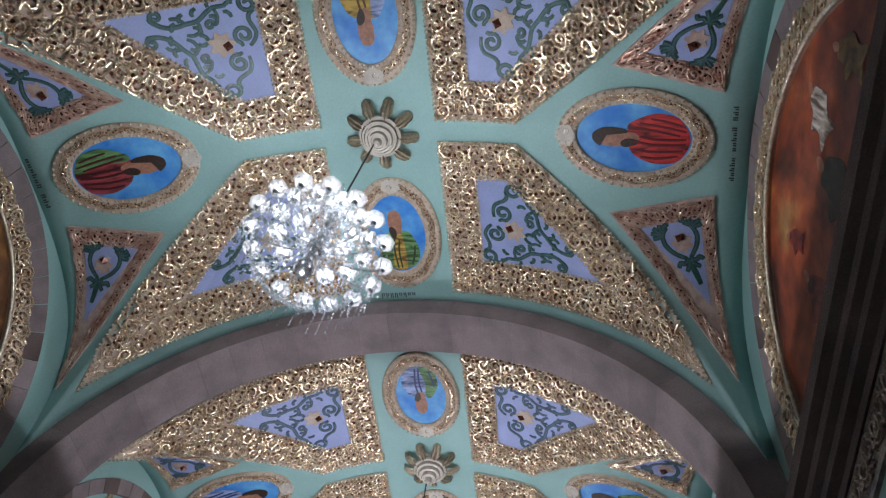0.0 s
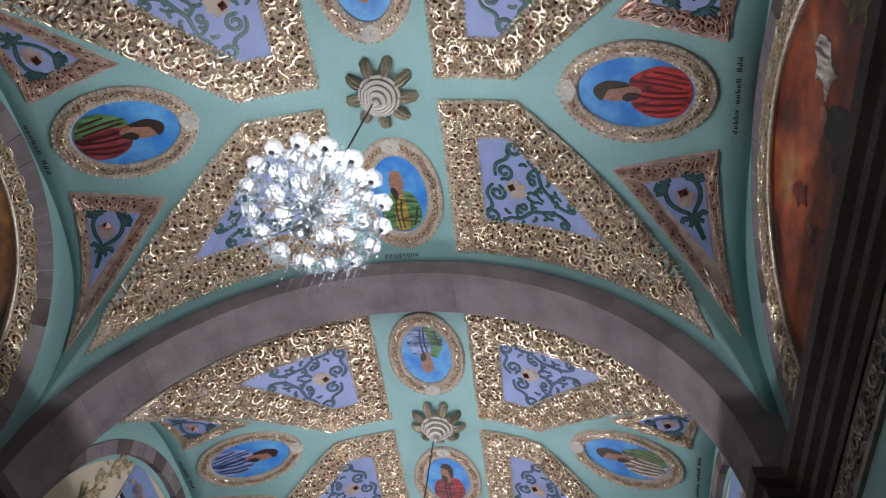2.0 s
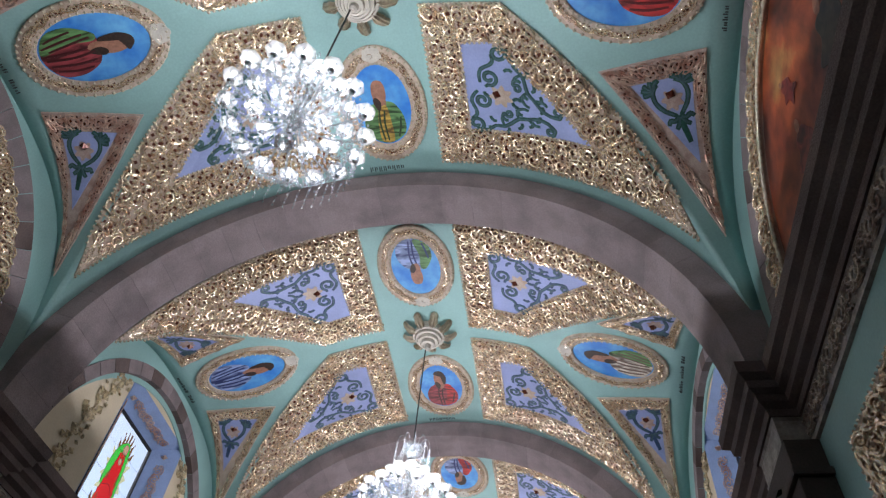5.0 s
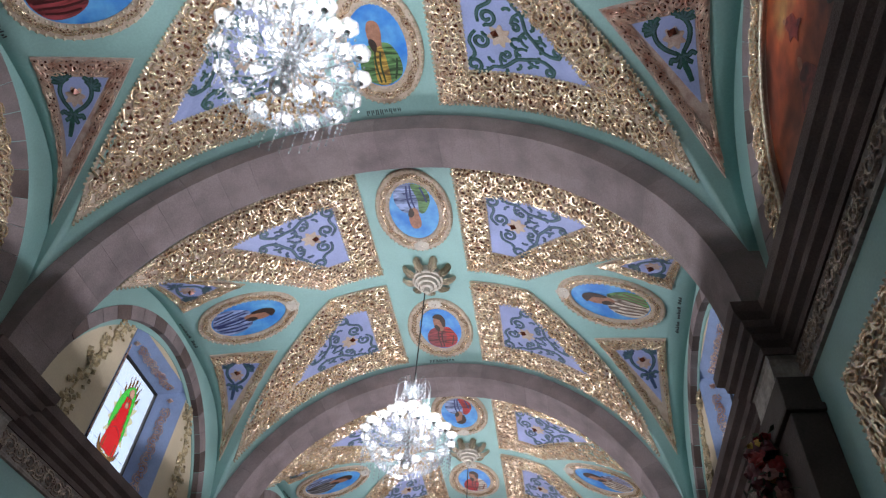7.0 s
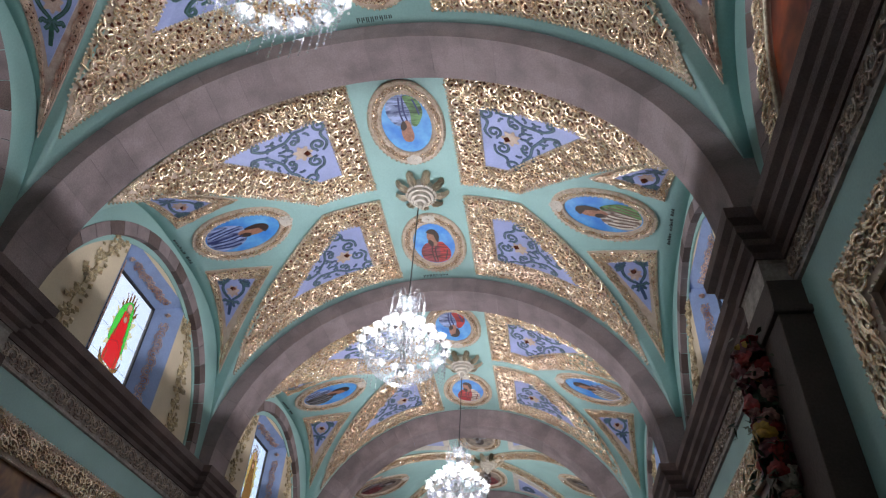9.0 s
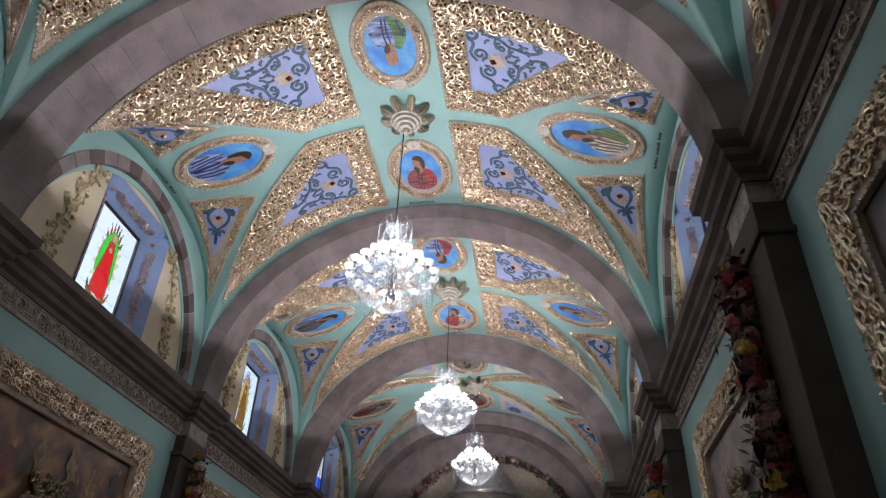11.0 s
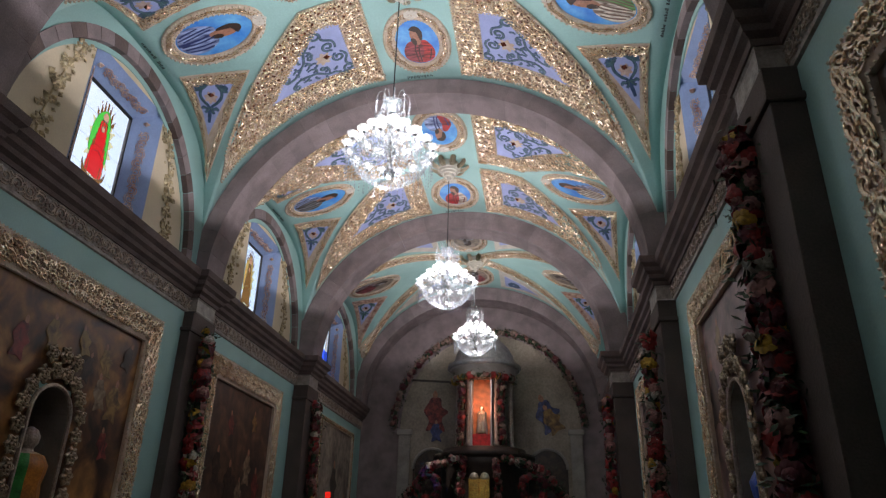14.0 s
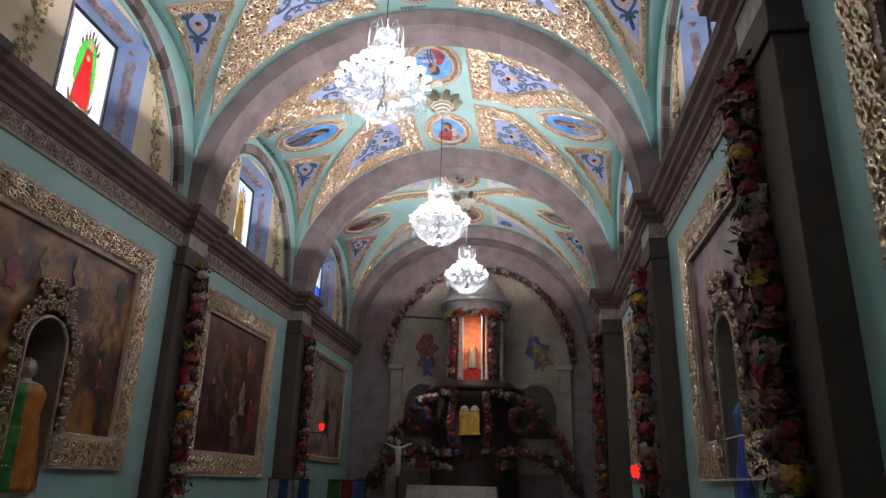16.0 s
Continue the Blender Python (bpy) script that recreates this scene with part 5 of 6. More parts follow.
wall_painting(-1, 21.2, 1.75, 2.1, 5.02, OIL_PALE, "pale worn painting of a plain robed figure in a slim frame", [(21.2, 3.5, 0.85, 0.0, "umber"), (22.4, 2.9, 0.5, 0.0, "umber")], fw=0.13, slim=True)

# gilded flowers round the niches
TYMP_GILT_STUCCO = mat("dull_gilt_flower", (0.40, 0.32, 0.22), 0.35, metal=0.55, vary=0.2, scale=10, bump=0.4, dark=(0.18, 0.12, 0.08))
bm = bmesh.new()
lathe(bm, [(0.10, -0.012), (0.105, 0.012), (0.08, 0.028), (0.058, 0.010), (0.055, 0.034), (0.034, 0.042), (0.02, 0.03), (0.012, 0.048)], 30, wobble=lambda a: 1 + 0.17 * math.cos(6 * a))
ROSE_ME = mesh_of("gilt_flower", bm, TYMP_GILT_STUCCO)
NICHE_PLASTER = mat("grey_niche_plaster", (0.28, 0.24, 0.21), 0.7, vary=0.08, scale=3)
for s in (-1, 1):
    root = thing("niche_surround", "band of gilded plaster flowers round an arched niche", "niche surround", (s * (FACE[s] - 0.03), NICHE_Y, 0), group="niche surrounds")
    bm = bmesh.new()
    put = on_wall(s, FACE[s])
    r = NICHE_W / 2
    zc = NICHE_Z1 - r
    line = [(r, 1.75)] + [(r * math.cos(t), zc + r * math.sin(t)) for t in np.linspace(0, math.pi, 13)] + [(-r, 1.75)]
    tube(bm, [(-s * 0.03, y, z) for y, z in line], 0.025, 6)
    part("moulding", bm, FRIEZE_GILT, root, "gilt rope moulding")
    bm = bmesh.new()
    lin = [(r - 0.005, NICHE_Z0 + 0.005)] + [((r - 0.005) * math.cos(t), zc + (r - 0.005) * math.sin(t)) for t in np.linspace(0, math.pi, 17)] + [(-r + 0.005, NICHE_Z0 + 0.005)]
    fr, bk = [bm.verts.new((0.0, *p)) for p in lin], [bm.verts.new((s * 0.525, *p)) for p in lin]
    for a in range(len(lin) - 1):
        bm.faces.new((fr[a], fr[a + 1], bk[a + 1], bk[a]))
    bm.faces.new(bk)
    part("lining", bm, NICHE_PLASTER, root, "grey plaster niche lining")
    spots = [(1, z) for z in np.arange(1.95, zc, 0.24)] + [(-1, z) for z in np.arange(1.95, zc, 0.24)]
    pl = [(sg * (r + 0.16), z) for sg, z in spots] + [((r + 0.17) * math.cos(t), zc + (r + 0.17) * math.sin(t)) for t in np.linspace(0.15, math.pi - 0.15, 8)] + [((r + 0.38) * math.cos(t), zc + (r + 0.38) * math.sin(t)) for t in (1.25, 1.57, 1.9)]
    for y, z in pl:
        o = new("gilt_flower", ROSE_ME)
        o.parent = root
        o.matrix_basis = pose(-s * 0.05, y, z, 0, -s * 90, 0) @ pose(0, 0, 0, 0, 0, rnd.uniform(0, 60))

# statues in the niches
CLOTH_GREEN = mat("green_satin", (0.04, 0.30, 0.06), 0.45, vary=0.2, scale=6)
CLOTH_ORANGE = mat("orange_satin", (0.55, 0.20, 0.03), 0.45, vary=0.2, scale=6)
CLOTH_WHITE = mat("white_cotton", (0.52, 0.50, 0.47), 0.7, vary=0.1, scale=8)
CLOTH_BLUE = mat("blue_satin", (0.04, 0.10, 0.42), 0.45, vary=0.2, scale=6)


def statue(x, y, z, h, mats, label):
    """A plain robed figure in one mesh."""
    bm = bmesh.new()
    prof = [(0.20, 0.0), (0.21, 0.05), (0.19, 0.25), (0.165, 0.45), (0.15, 0.58), (0.165, 0.66), (0.17, 0.72), (0.13, 0.79), (0.05, 0.82), (0.045, 0.84), (0.07, 0.88), (0.075, 0.93), (0.05, 0.98), (0.015, 1.0)]
    lathe(bm, [(r * h, zz * h) for r, zz in prof], 28, wobble=lambda a: 1 + 0.06 * math.cos(9 * a) + 0.03 * math.cos(5 * a))
    bm.faces.ensure_lookup_table()
    for f in bm.faces:
        c = f.calc_center_median()
        f.material_index = 2 if c.z > 0.80 * h else (1 if 0.79 * c.x + 0.61 * c.y > 0.03 * h else 0)
    ob = part("statue", bm, mats, None, smooth=True)
    ob.location = (x, y, z)
    return tagged(ob, label, "statue")


statue(-4.14, NICHE_Y + 0.0, NICHE_Z0 + 0.15, 1.55, [CLOTH_GREEN, CLOTH_ORANGE, FRIEZE_GILT], "robed statue in green and orange satin standing in a niche")
statue(4.30, NICHE_Y, NICHE_Z0 + 0.15, 1.4, [CLOTH_BLUE, CLOTH_WHITE, CLOTH_WHITE], "robed statue in blue and white standing in a niche")
for s in (-1, 1):
    bm = bmesh.new()
    box(bm, -0.27, -0.34, 0, 0.19, 0.34, 0.15, 0.015)
    ob = part("pedestal", bm, CLOTH_WHITE)
    ob.location = (-4.14 if s < 0 else 4.30, NICHE_Y, NICHE_Z0)
    tagged(ob, "low white plaster pedestal under the niche statue", "pedestal", group="niche pedestals")

# ---- clerestory: windows, reliefs, painted tympana ----
REVEAL = mat("pale_blue_paint", (0.27, 0.37, 0.62), 0.6, vary=0.06, scale=3)
LEAD = mat("dark_lead", (0.04, 0.04, 0.05), 0.5, metal=0.6)
SG = {k: shader("stained_glass_" + k, glass_nodes(c)) for k, c in dict(red=(0.85, 0.02, 0.02), green=(0.10, 0.62, 0.06), yellow=(0.95, 0.75, 0.15), white=(0.95, 0.96, 0.97), blue=(0.06, 0.14, 0.9), pale=(0.84, 0.72, 0.36), amber=(0.72, 0.42, 0.12), skin=(0.72, 0.36, 0.2), brown=(0.28, 0.12, 0.03)).items()}
PALETTES = {"saint": {"red": "brown", "green": "amber", "yellow": "amber"}}
# shapes of the plain figure, across in metres and up in half heights
SG_SHAPES = [("green", [(-0.20, -0.30), (-0.235, 0.05), (-0.19, 0.40), (-0.09, 0.60), (0.02, 0.68), (0.11, 0.56), (0.16, 0.30), (0.19, 0.0), (0.20, -0.35), (0.0, -0.2)]),
             ("red", [(-0.19, -0.66), (-0.16, -0.2), (-0.10, 0.18), (-0.07, 0.42), (0.05, 0.44), (0.10, 0.20), (0.14, -0.1), (0.20, -0.60), (0.10, -0.72), (-0.06, -0.70)]),
             ("skin", [(-0.055, 0.56), (-0.04, 0.45), (0.02, 0.43), (0.065, 0.50), (0.05, 0.61), (-0.01, 0.63)]),
             ("skin", [(-0.05, 0.26), (0.0, 0.34), (0.05, 0.27), (0.0, 0.22)]),
             ("brown", [(-0.27, -0.52), (-0.19, -0.68), (0.0, -0.755), (0.19, -0.68), (0.27, -0.50), (0.22, -0.74), (0.0, -0.83), (-0.22, -0.76)])]


def church_window(s, k, figure):
    yk = bay_y(k) + CLER
    root = thing("window_%d" % (2 * k + (s > 0)), "stained glass window with a plain red and green shape in a blue reveal", "window", (s * (FACE[s] + TYMP), yk, 0), kind="structure")
    a = [(-0.92, 6.10), (0.92, 6.10), (0.92, 8.22), (-0.92, 8.22)]
    b = [(-WIN_W, WIN_Z0), (WIN_W, WIN_Z0), (WIN_W, WIN_Z1), (-WIN_W, WIN_Z1)]
    d = WIN_IN
    for e in range(4):
        p0, p1, q0, q1 = a[e], a[(e + 1) % 4], b[e], b[(e + 1) % 4]
        bm = bmesh.new()
        lift = 0.012
        f = [bm.verts.new((-s * lift, *p0)), bm.verts.new((-s * lift, *p1)), bm.verts.new((s * d, *q1)), bm.verts.new((s * d, *q0))]
        g = [bm.verts.new((s * 0.46, *p0)), bm.verts.new((s * 0.46, *p1)), bm.verts.new((s * 0.47, *p1)), bm.verts.new((s * 0.47, *p0))]
        bm.faces.new(f)
        bm.faces.new((f[0], f[1], g[1], g[0]))
        bm.faces.new((f[3], f[2], g[2], g[3]))
        rv = part("reveal", bm, REVEAL, root, "splayed pale blue reveal")
        if e in (1, 2, 3):
            put = lambda u, v, off: Vector((s * (-lift + (d + lift) * v), *lerp2(lerp2(p0, p1, u), lerp2(q0, q1, u), v))) + Vector((-s * off * 0.8, 0, 0)) + Vector((0, *((-off if e == 1 else off if e == 3 else 0), -off if e == 2 else 0)))
            bm = bmesh.new()
            rr = random.Random(e)
            n = 9 if e != 2 else 7
            for j in range(n):
                u0, u1 = 0.10 + 0.75 * j / n, 0.10 + 0.75 * (j + 0.85) / n
                scroll_cell(bm, [(u0, 0.36), (u1, 0.36), (u1, 0.66), (u0, 0.66)], put, 0.12, 0.004, j % 2, rr)
            blob(bm, put(0.92, 0.5, 0.02), 0.06, None, 0.8)
            part("relief", bm, ROSE_GOLD, rv, "brown and gold relief strip")
    bm = bmesh.new()
    for x0, z0, x1, z1 in ((-WIN_W, WIN_Z0, -WIN_W + 0.035, WIN_Z1), (WIN_W - 0.035, WIN_Z0, WIN_W, WIN_Z1), (-WIN_W, WIN_Z1 - 0.035, WIN_W, WIN_Z1), (-WIN_W, WIN_Z0, WIN_W, WIN_Z0 + 0.035)):
        box(bm, *sorted((s * (d - 0.02), s * (d + 0.02)))[:1], x0, z0, sorted((s * (d - 0.02), s * (d + 0.02)))[1], x1, z1)
    part("window_frame", bm, LEAD, root, "dark metal frame")
    put = lambda u, v, off: Vector((s * (d + 0.012 - off), u, v))
    zc, hz = (WIN_Z0 + WIN_Z1) / 2, (WIN_Z1 - WIN_Z0) / 2
    swap = PALETTES.get(figure, {})
    shapes = [(swap.get(nm, nm), [(x * 1.02, v * 0.92 + 0.10) for x, v in smooth_loop(p, 5)]) for nm, p in SG_SHAPES] if figure else []

    def inside(u, v, loop):
        hit = False
        for (x0, y0), (x1, y1) in zip(loop, loop[1:] + loop[:1]):
            if (y0 > v) != (y1 > v) and u < (x1 - x0) * (v - y0) / (y1 - y0) + x0:
                hit = not hit
        return hit

    def tone(x, v):
        for nm, loop in shapes[::-1]:
            if inside(x, v, loop):
                if nm == "red" and abs(math.sin(38 * x + 7 * v * x)) > 0.965:
                    return "brown"
                return nm
        if not shapes:
            return "blue" if figure is None and v < 0.1 else "white"
        ang, r = math.atan2(x / 0.34, v - 0.08), math.hypot(x / 0.34, v - 0.08)
        saw = abs((ang * 22 / math.pi) % 2 - 1)
        if r < 0.56:
            return swap.get("yellow", "yellow")
        if r < 0.60 + 0.30 * saw:
            return "brown" if v > 0.50 else "pale"
        return "blue" if v < -0.80 and x > 0.05 else "white"
    cols, rows = 48, 84
    tiles = {}
    du, dv = (2 * WIN_W - 0.07) / cols, (2 * hz - 0.07) / rows
    for i in range(cols):
        for j in range(rows):
            u, v = -WIN_W + 0.035 + du * i, WIN_Z0 + 0.035 + dv * j
            bm = tiles.setdefault(tone(u + du / 2, (v + dv / 2 - zc + 0.02) / hz), bmesh.new())
            bm.faces.new([bm.verts.new(put(a, b, 0.003)) for a, b in ((u, v), (u + du, v), (u + du, v + dv), (u, v + dv))])
    for nm, bm in tiles.items():
        part("pane", bm, SG[nm], root, "%s stained glass" % nm)
    for nm, loop in shapes:
        bm = bmesh.new()
        tube(bm, [put(u, zc - 0.02 + v * hz, 0.006) for u, v in loop], 0.003, 4, closed=True)
        part("lead_line", bm, LEAD, root)
    for i in (1, 2, 3):
        bm = bmesh.new()
        z = WIN_Z0 + 2 * hz * i / 4
        tube(bm, [put(-WIN_W, z, -0.012), put(WIN_W, z, -0.012)], 0.002, 4)
        part("lead_bar", bm, LEAD, root)
    return root


church_window(-1, 2, "robed")
church_window(-1, 3, "saint")
church_window(-1, 4, None)
for k in (2, 3, 4):
    church_window(1, k, False)


def arc_ring(bm, put, yk, ra0, rb0, ra1, rb1, h0, h1, n=40):
    ts = np.linspace(0, math.pi, n + 1)
    rows = [[bm.verts.new(put(yk + a * math.cos(t), SPRING + b * math.sin(t), h)) for t in ts] for a, b, h in ((ra0, rb0, h0), (ra0, rb0, h1), (ra1, rb1, h1), (ra1, rb1, h0))]
    for p, q in zip(rows, rows[1:]):
        for i in range(n):
            bm.faces.new((p[i], p[i + 1], q[i + 1], q[i]))
    return bm


TYMP_GILT = mat("dull_gilt_stucco", (0.58, 0.47, 0.29), 0.35, metal=0.55, vary=0.2, scale=10, bump=0.4)
for s in (-1, 1):
    put = on_wall(s, FACE[s] + TYMP)
    for k in (2, 3, 4):
        yk = bay_y(k) + CLER
        bm = arc_ring(bmesh.new(), put, yk, RA - 0.01, RB - 0.01, RA - 0.07, RB - 0.10, 0, 0.02)
        tagged(part("trim", bm, TEAL), "teal painted edge inside the arch", "trim", kind="structure")
        for sg in (-1, 1):
            root = thing("stucco_spray", "gilded stucco leaf spray on the cream tympanum", "wall relief", group="tympanum sprays")
            rr = random.Random(k + sg)
            line = [(yk + sg * (1.55 - 0.42 * f * f), 6.25 + 1.75 * f) for f in np.linspace(0, 1, 12)]
            bm = bmesh.new()
            tube(bm, [put(u, v, 0.015) for u, v in line], 0.014, 5)
            for u, v in line:
                for _ in range(7):
                    du, dv = rr.gauss(0, 0.085), rr.gauss(0, 0.06)
                    blob(bm, put(u + du, v + dv, 0.02), rr.uniform(0.03, 0.075), Vector((-s, rr.uniform(-0.4, 0.4), rr.uniform(-0.4, 0.4))).normalized(), 0.6)
            part("leaves", bm, TYMP_GILT, root)["kind"] = "stuff"
    # first bay: a painted tympanum in a gilded arched frame
    yk = bay_y(1) + CLER
    put = on_wall(s, FACE[s] + TYMP)
    root = thing("arched_painting", "dark red arched painting in a gilded flower frame" if s > 0 else "dark arched painting in a gilded flower frame", "painting", group="arched paintings")
    part("frame", arc_ring(bmesh.new(), put, yk, RA - 0.015, RB - 0.015, 1.86, 2.10, 0, TYMP + 0.01), BACKING, root, "tan frame")
    bm, pits = bmesh.new(), bmesh.new()
    rr = random.Random(2)
    n = 40
    e = lambda t, w: (yk + (RA + (1.86 - RA) * w) * math.cos(t), SPRING + (RB + (2.10 - RB) * w) * math.sin(t))
    for j in range(n):
        t0, t1 = math.pi * j / n, math.pi * (j + 1) / n
        scroll_cell(bm, [e(t0, 0.04), e(t1, 0.04), e(t1, 0.88), e(t0, 0.88)], put, 0.22, TYMP + 0.01, j % 2, rr, pits)
    part("scrollwork", bm, GOLD, root, "gilded flower scrollwork")
    part("glazing", pits, GARNET, root, "dark red gaps with relief shade in the colour")["kind"] = "stuff"
    bm = bmesh.new()
    tube(bm, [put(*e(t, 0.97), TYMP + 0.012) for t in np.linspace(0, math.pi, 49)], 0.022, 6)
    part("moulding", bm, BEAD, root, "smooth gilt inner moulding", smooth=True)
    loop = [(yk + 1.87 * math.cos(t), SPRING + 2.11 * math.sin(t)) for t in np.linspace(0, math.pi, 40)] + [(yk + x, SPRING - 0.05) for x in np.linspace(-1.87, 1.87, 8)]
    part("canvas", patch(bmesh.new(), loop, put, TYMP - 0.03), OIL_RED if s > 0 else OIL_GOLD, root, "darkened red oil canvas")
    rows = [(2.70, 7.36, 0.42, 0.5, "pale"), (3.15, 6.85, 0.62, 0.2, "umber"), (4.1, 6.8, 0.5, 0.2, "crimson"), (2.2, 7.0, 0.4, 0.0, "ochre"), (3.9, 7.4, 0.28, -0.3, "crimson")]
    if s > 0:
        robed_shapes(root, put, rows, TYMP - 0.024)
    else:
        robed_shapes(root, put, [(3.4, 7.3, 0.6, 0.1, "umber"), (4.3, 7.0, 0.4, 0.1, "ochre")], TYMP - 0.024)

# ---- flower garlands on the pilasters ----
LEAF_GREEN = mat("dark_leaf", (0.025, 0.055, 0.02), 0.6, vary=0.2, scale=20)
FLOWERS = {k: mat("petal_" + k, c, 0.6, vary=0.15, scale=30) for k, c in dict(red=(0.30, 0.02, 0.02), wine=(0.13, 0.02, 0.03), white=(0.44, 0.39, 0.33), yellow=(0.46, 0.26, 0.02), rose=(0.34, 0.16, 0.14), dusty=(0.30, 0.20, 0.16)).items()}


def bloom_mesh(material):
    bm = bmesh.new()
    for ring, (n, r, z, tilt) in enumerate(((7, 0.055, 0.0, 0.35), (6, 0.038, 0.02, 0.8), (4, 0.02, 0.035, 1.2))):
        for i in range(n):
            a = 2 * math.pi * i / n + ring * 0.4
            c, sn = math.cos(a), math.sin(a)
            nrm = Vector((c * math.sin(tilt), sn * math.sin(tilt), math.cos(tilt)))
            blob(bm, (r * c, r * sn, z), r * 0.62 + 0.006, nrm, 0.3, 7)
    return mesh_of("bloom", bm, material)


BLOOMS = {k: bloom_mesh(m) for k, m in FLOWERS.items()}


def garland(pts, count, wide, label, seed, mix="red red wine wine rose white yellow red rose"):
    """A hanging garland: a leafy core with blooms round it."""
    rr = random.Random(seed)
    root = thing("flower_garland", label, "garland", pts[0], group="flower garlands")
    base = Vector(pts[0])
    line = [Vector(p) - base for p in pts]
    lens = [(b - a).length for a, b in zip(line, line[1:])]
    total = sum(lens)

    def along(f):
        d = f * total
        for a, b, l in zip(line, line[1:], lens):
            if d <= l:
                return a.lerp(b, d / l)
            d -= l
        return line[-1]
    bm = bmesh.new()
    tube(bm, [along(i / 20) for i in range(21)], wide * 0.35, 7)
    for _ in range(int(count * 5)):
        c = along(rr.random()) + Vector([rr.gauss(0, wide * 0.45) for _ in range(3)])
        d = Vector([rr.gauss(0, 1) for _ in range(3)]).normalized()
        sd = d.orthogonal().normalized() * 0.022
        v = [bm.verts.new(c + q) for q in (-d * 0.05, sd, d * 0.06, -sd)]
        bm.faces.new(v)
    part("foliage", bm, LEAF_GREEN, root, "dark green leafy core")["kind"] = "stuff"
    names = mix.split()
    for i in range(count):
        f = (i + rr.random()) / count
        d = Vector((rr.gauss(0, 1), rr.gauss(0, 1), rr.gauss(0, 0.6))).normalized()
        o = new("bloom", BLOOMS[rr.choice(names)])
        o.parent = root
        sc = rr.uniform(0.75, 1.5)
        o.matrix_basis = Matrix.Translation(along(f) + d * wide * rr.uniform(0.35, 0.62)) @ d.to_track_quat("Z", "Y").to_matrix().to_4x4() @ Matrix.Scale(sc, 4)
    return root


TALL = "tall hanging garland of red, white and yellow flowers on a pilaster"
garland([(3.76, 6.55, 5.0), (3.76, 6.58, 4.2), (3.74, 6.52, 3.2), (3.74, 6.48, 2.2), (3.70, 6.45, 1.0)], 250, 0.24, TALL, 1, "red wine wine red wine rose white yellow red rose wine")
garland([(3.66, 11.85, 4.85), (3.64, 11.95, 3.0), (3.62, 12.0, 1.0)], 120, 0.17, TALL, 2)
garland([(-3.68, 11.95, 5.0), (-3.70, 12.05, 3.0), (-3.68, 12.15, 1.2)], 130, 0.19, TALL, 3)
garland([(-3.52, 17.72, 4.95), (-3.50, 17.78, 3.0), (-3.50, 17.8, 1.0)], 110, 0.17, TALL, 4)
garland([(3.50, 17.45, 5.0), (3.50, 17.5, 3.0), (3.50, 17.5, 1.0)], 100, 0.17, TALL, 5)

# ---- sanctuary ----
CX = 0.30
MURAL = mat("mural_plaster", (0.34, 0.29, 0.23), 0.75, vary=0.15, scale=1.2, fine=15, bump=0.1)
PALE_STONE = mat("pale_grey_stone", (0.36, 0.33, 0.30), 0.8, vary=0.1, scale=3, bump=0.3)
YELLOW_GOLD = mat("yellow_gilding", (0.75, 0.45, 0.10), 0.25, metal=0.8, vary=0.15, scale=10, bump=0.3)
DARK_WOOD = mat("dark_carved_wood", (0.035, 0.022, 0.018), 0.5, vary=0.2, scale=8, bump=0.3)
back = lambda u, v, off: Vector((u, BACK - off, v))
root = thing("mural", "arched mural wall with two plain robed shapes behind the altar", "mural")
loop = [(CX + 2.95 * math.cos(t), 5.4 + 3.1 * math.sin(t)) for t in np.linspace(0, math.pi, 40)] + [(CX + x, z) for x, z in ((-2.95, 4.0), (-2.95, 2.0), (-1.5, 1.9), (0, 1.9), (1.5, 1.9), (2.95, 2.0), (2.95, 4.0))]
part("plaster", patch(bmesh.new(), loop, back, 0.02), MURAL, root)
robed_shapes(root, back, [(CX - 1.80, 6.05, 0.95, 0.0, "crimson"), (CX + 1.85, 5.95, 0.9, 0.35, "navy"), (CX + 1.98, 5.75, 0.7, 0.5, "ochre"), (CX - 1.75, 5.35, 0.5, 0.0, "navy")], 0.03)
bm = bmesh.new()
draped_quad(bm, [(CX - 2.6, 6.95), (CX - 0.9, 6.85), (CX - 0.9, 6.92), (CX - 2.6, 7.02)], back, 0.02, 0.035, 1)
part("painted_beam", bm, TONES["umber"], root)
for sg in (-1, 1):
    arch = thing("round_arch_niche", "round-headed niche in the altar wall, its shade a flat dark patch", "niche", group="altar wall niches")
    q = [(CX + sg * 1.85 + 0.62 * math.cos(t), 4.1 + 0.62 * math.sin(t)) for t in np.linspace(0, math.pi, 16)] + [(CX + sg * 1.85 + x, 3.0) for x in (-0.62, 0.0, 0.62)]
    # No depth here: a flat umber patch carries the niche's shade.
    part("recess", patch(bmesh.new(), q, back, 0.05), TONES["umber"], arch)
    bm = bmesh.new()
    tube(bm, [back(*p, 0.06) for p in q[:16]], 0.05, 6)
    part("moulding", bm, PALE_STONE, arch)
    pil = thing("altar_pilaster", "pale grey stone pilaster flanking the altar mural", "pilaster", (CX + sg * 2.78, BACK, 0), group="altar pilasters")
    bm = bmesh.new()
    box(bm, -0.19, -0.14, 0.0, 0.19, 0.0, 5.15, 0.02)
    part("shaft", bm, PALE_STONE, pil)
    bm = bmesh.new()
    box(bm, -0.25, -0.2, 5.15, 0.25, 0.0, 5.32, 0.03)
    part("capital", bm, PALE_STONE, pil)
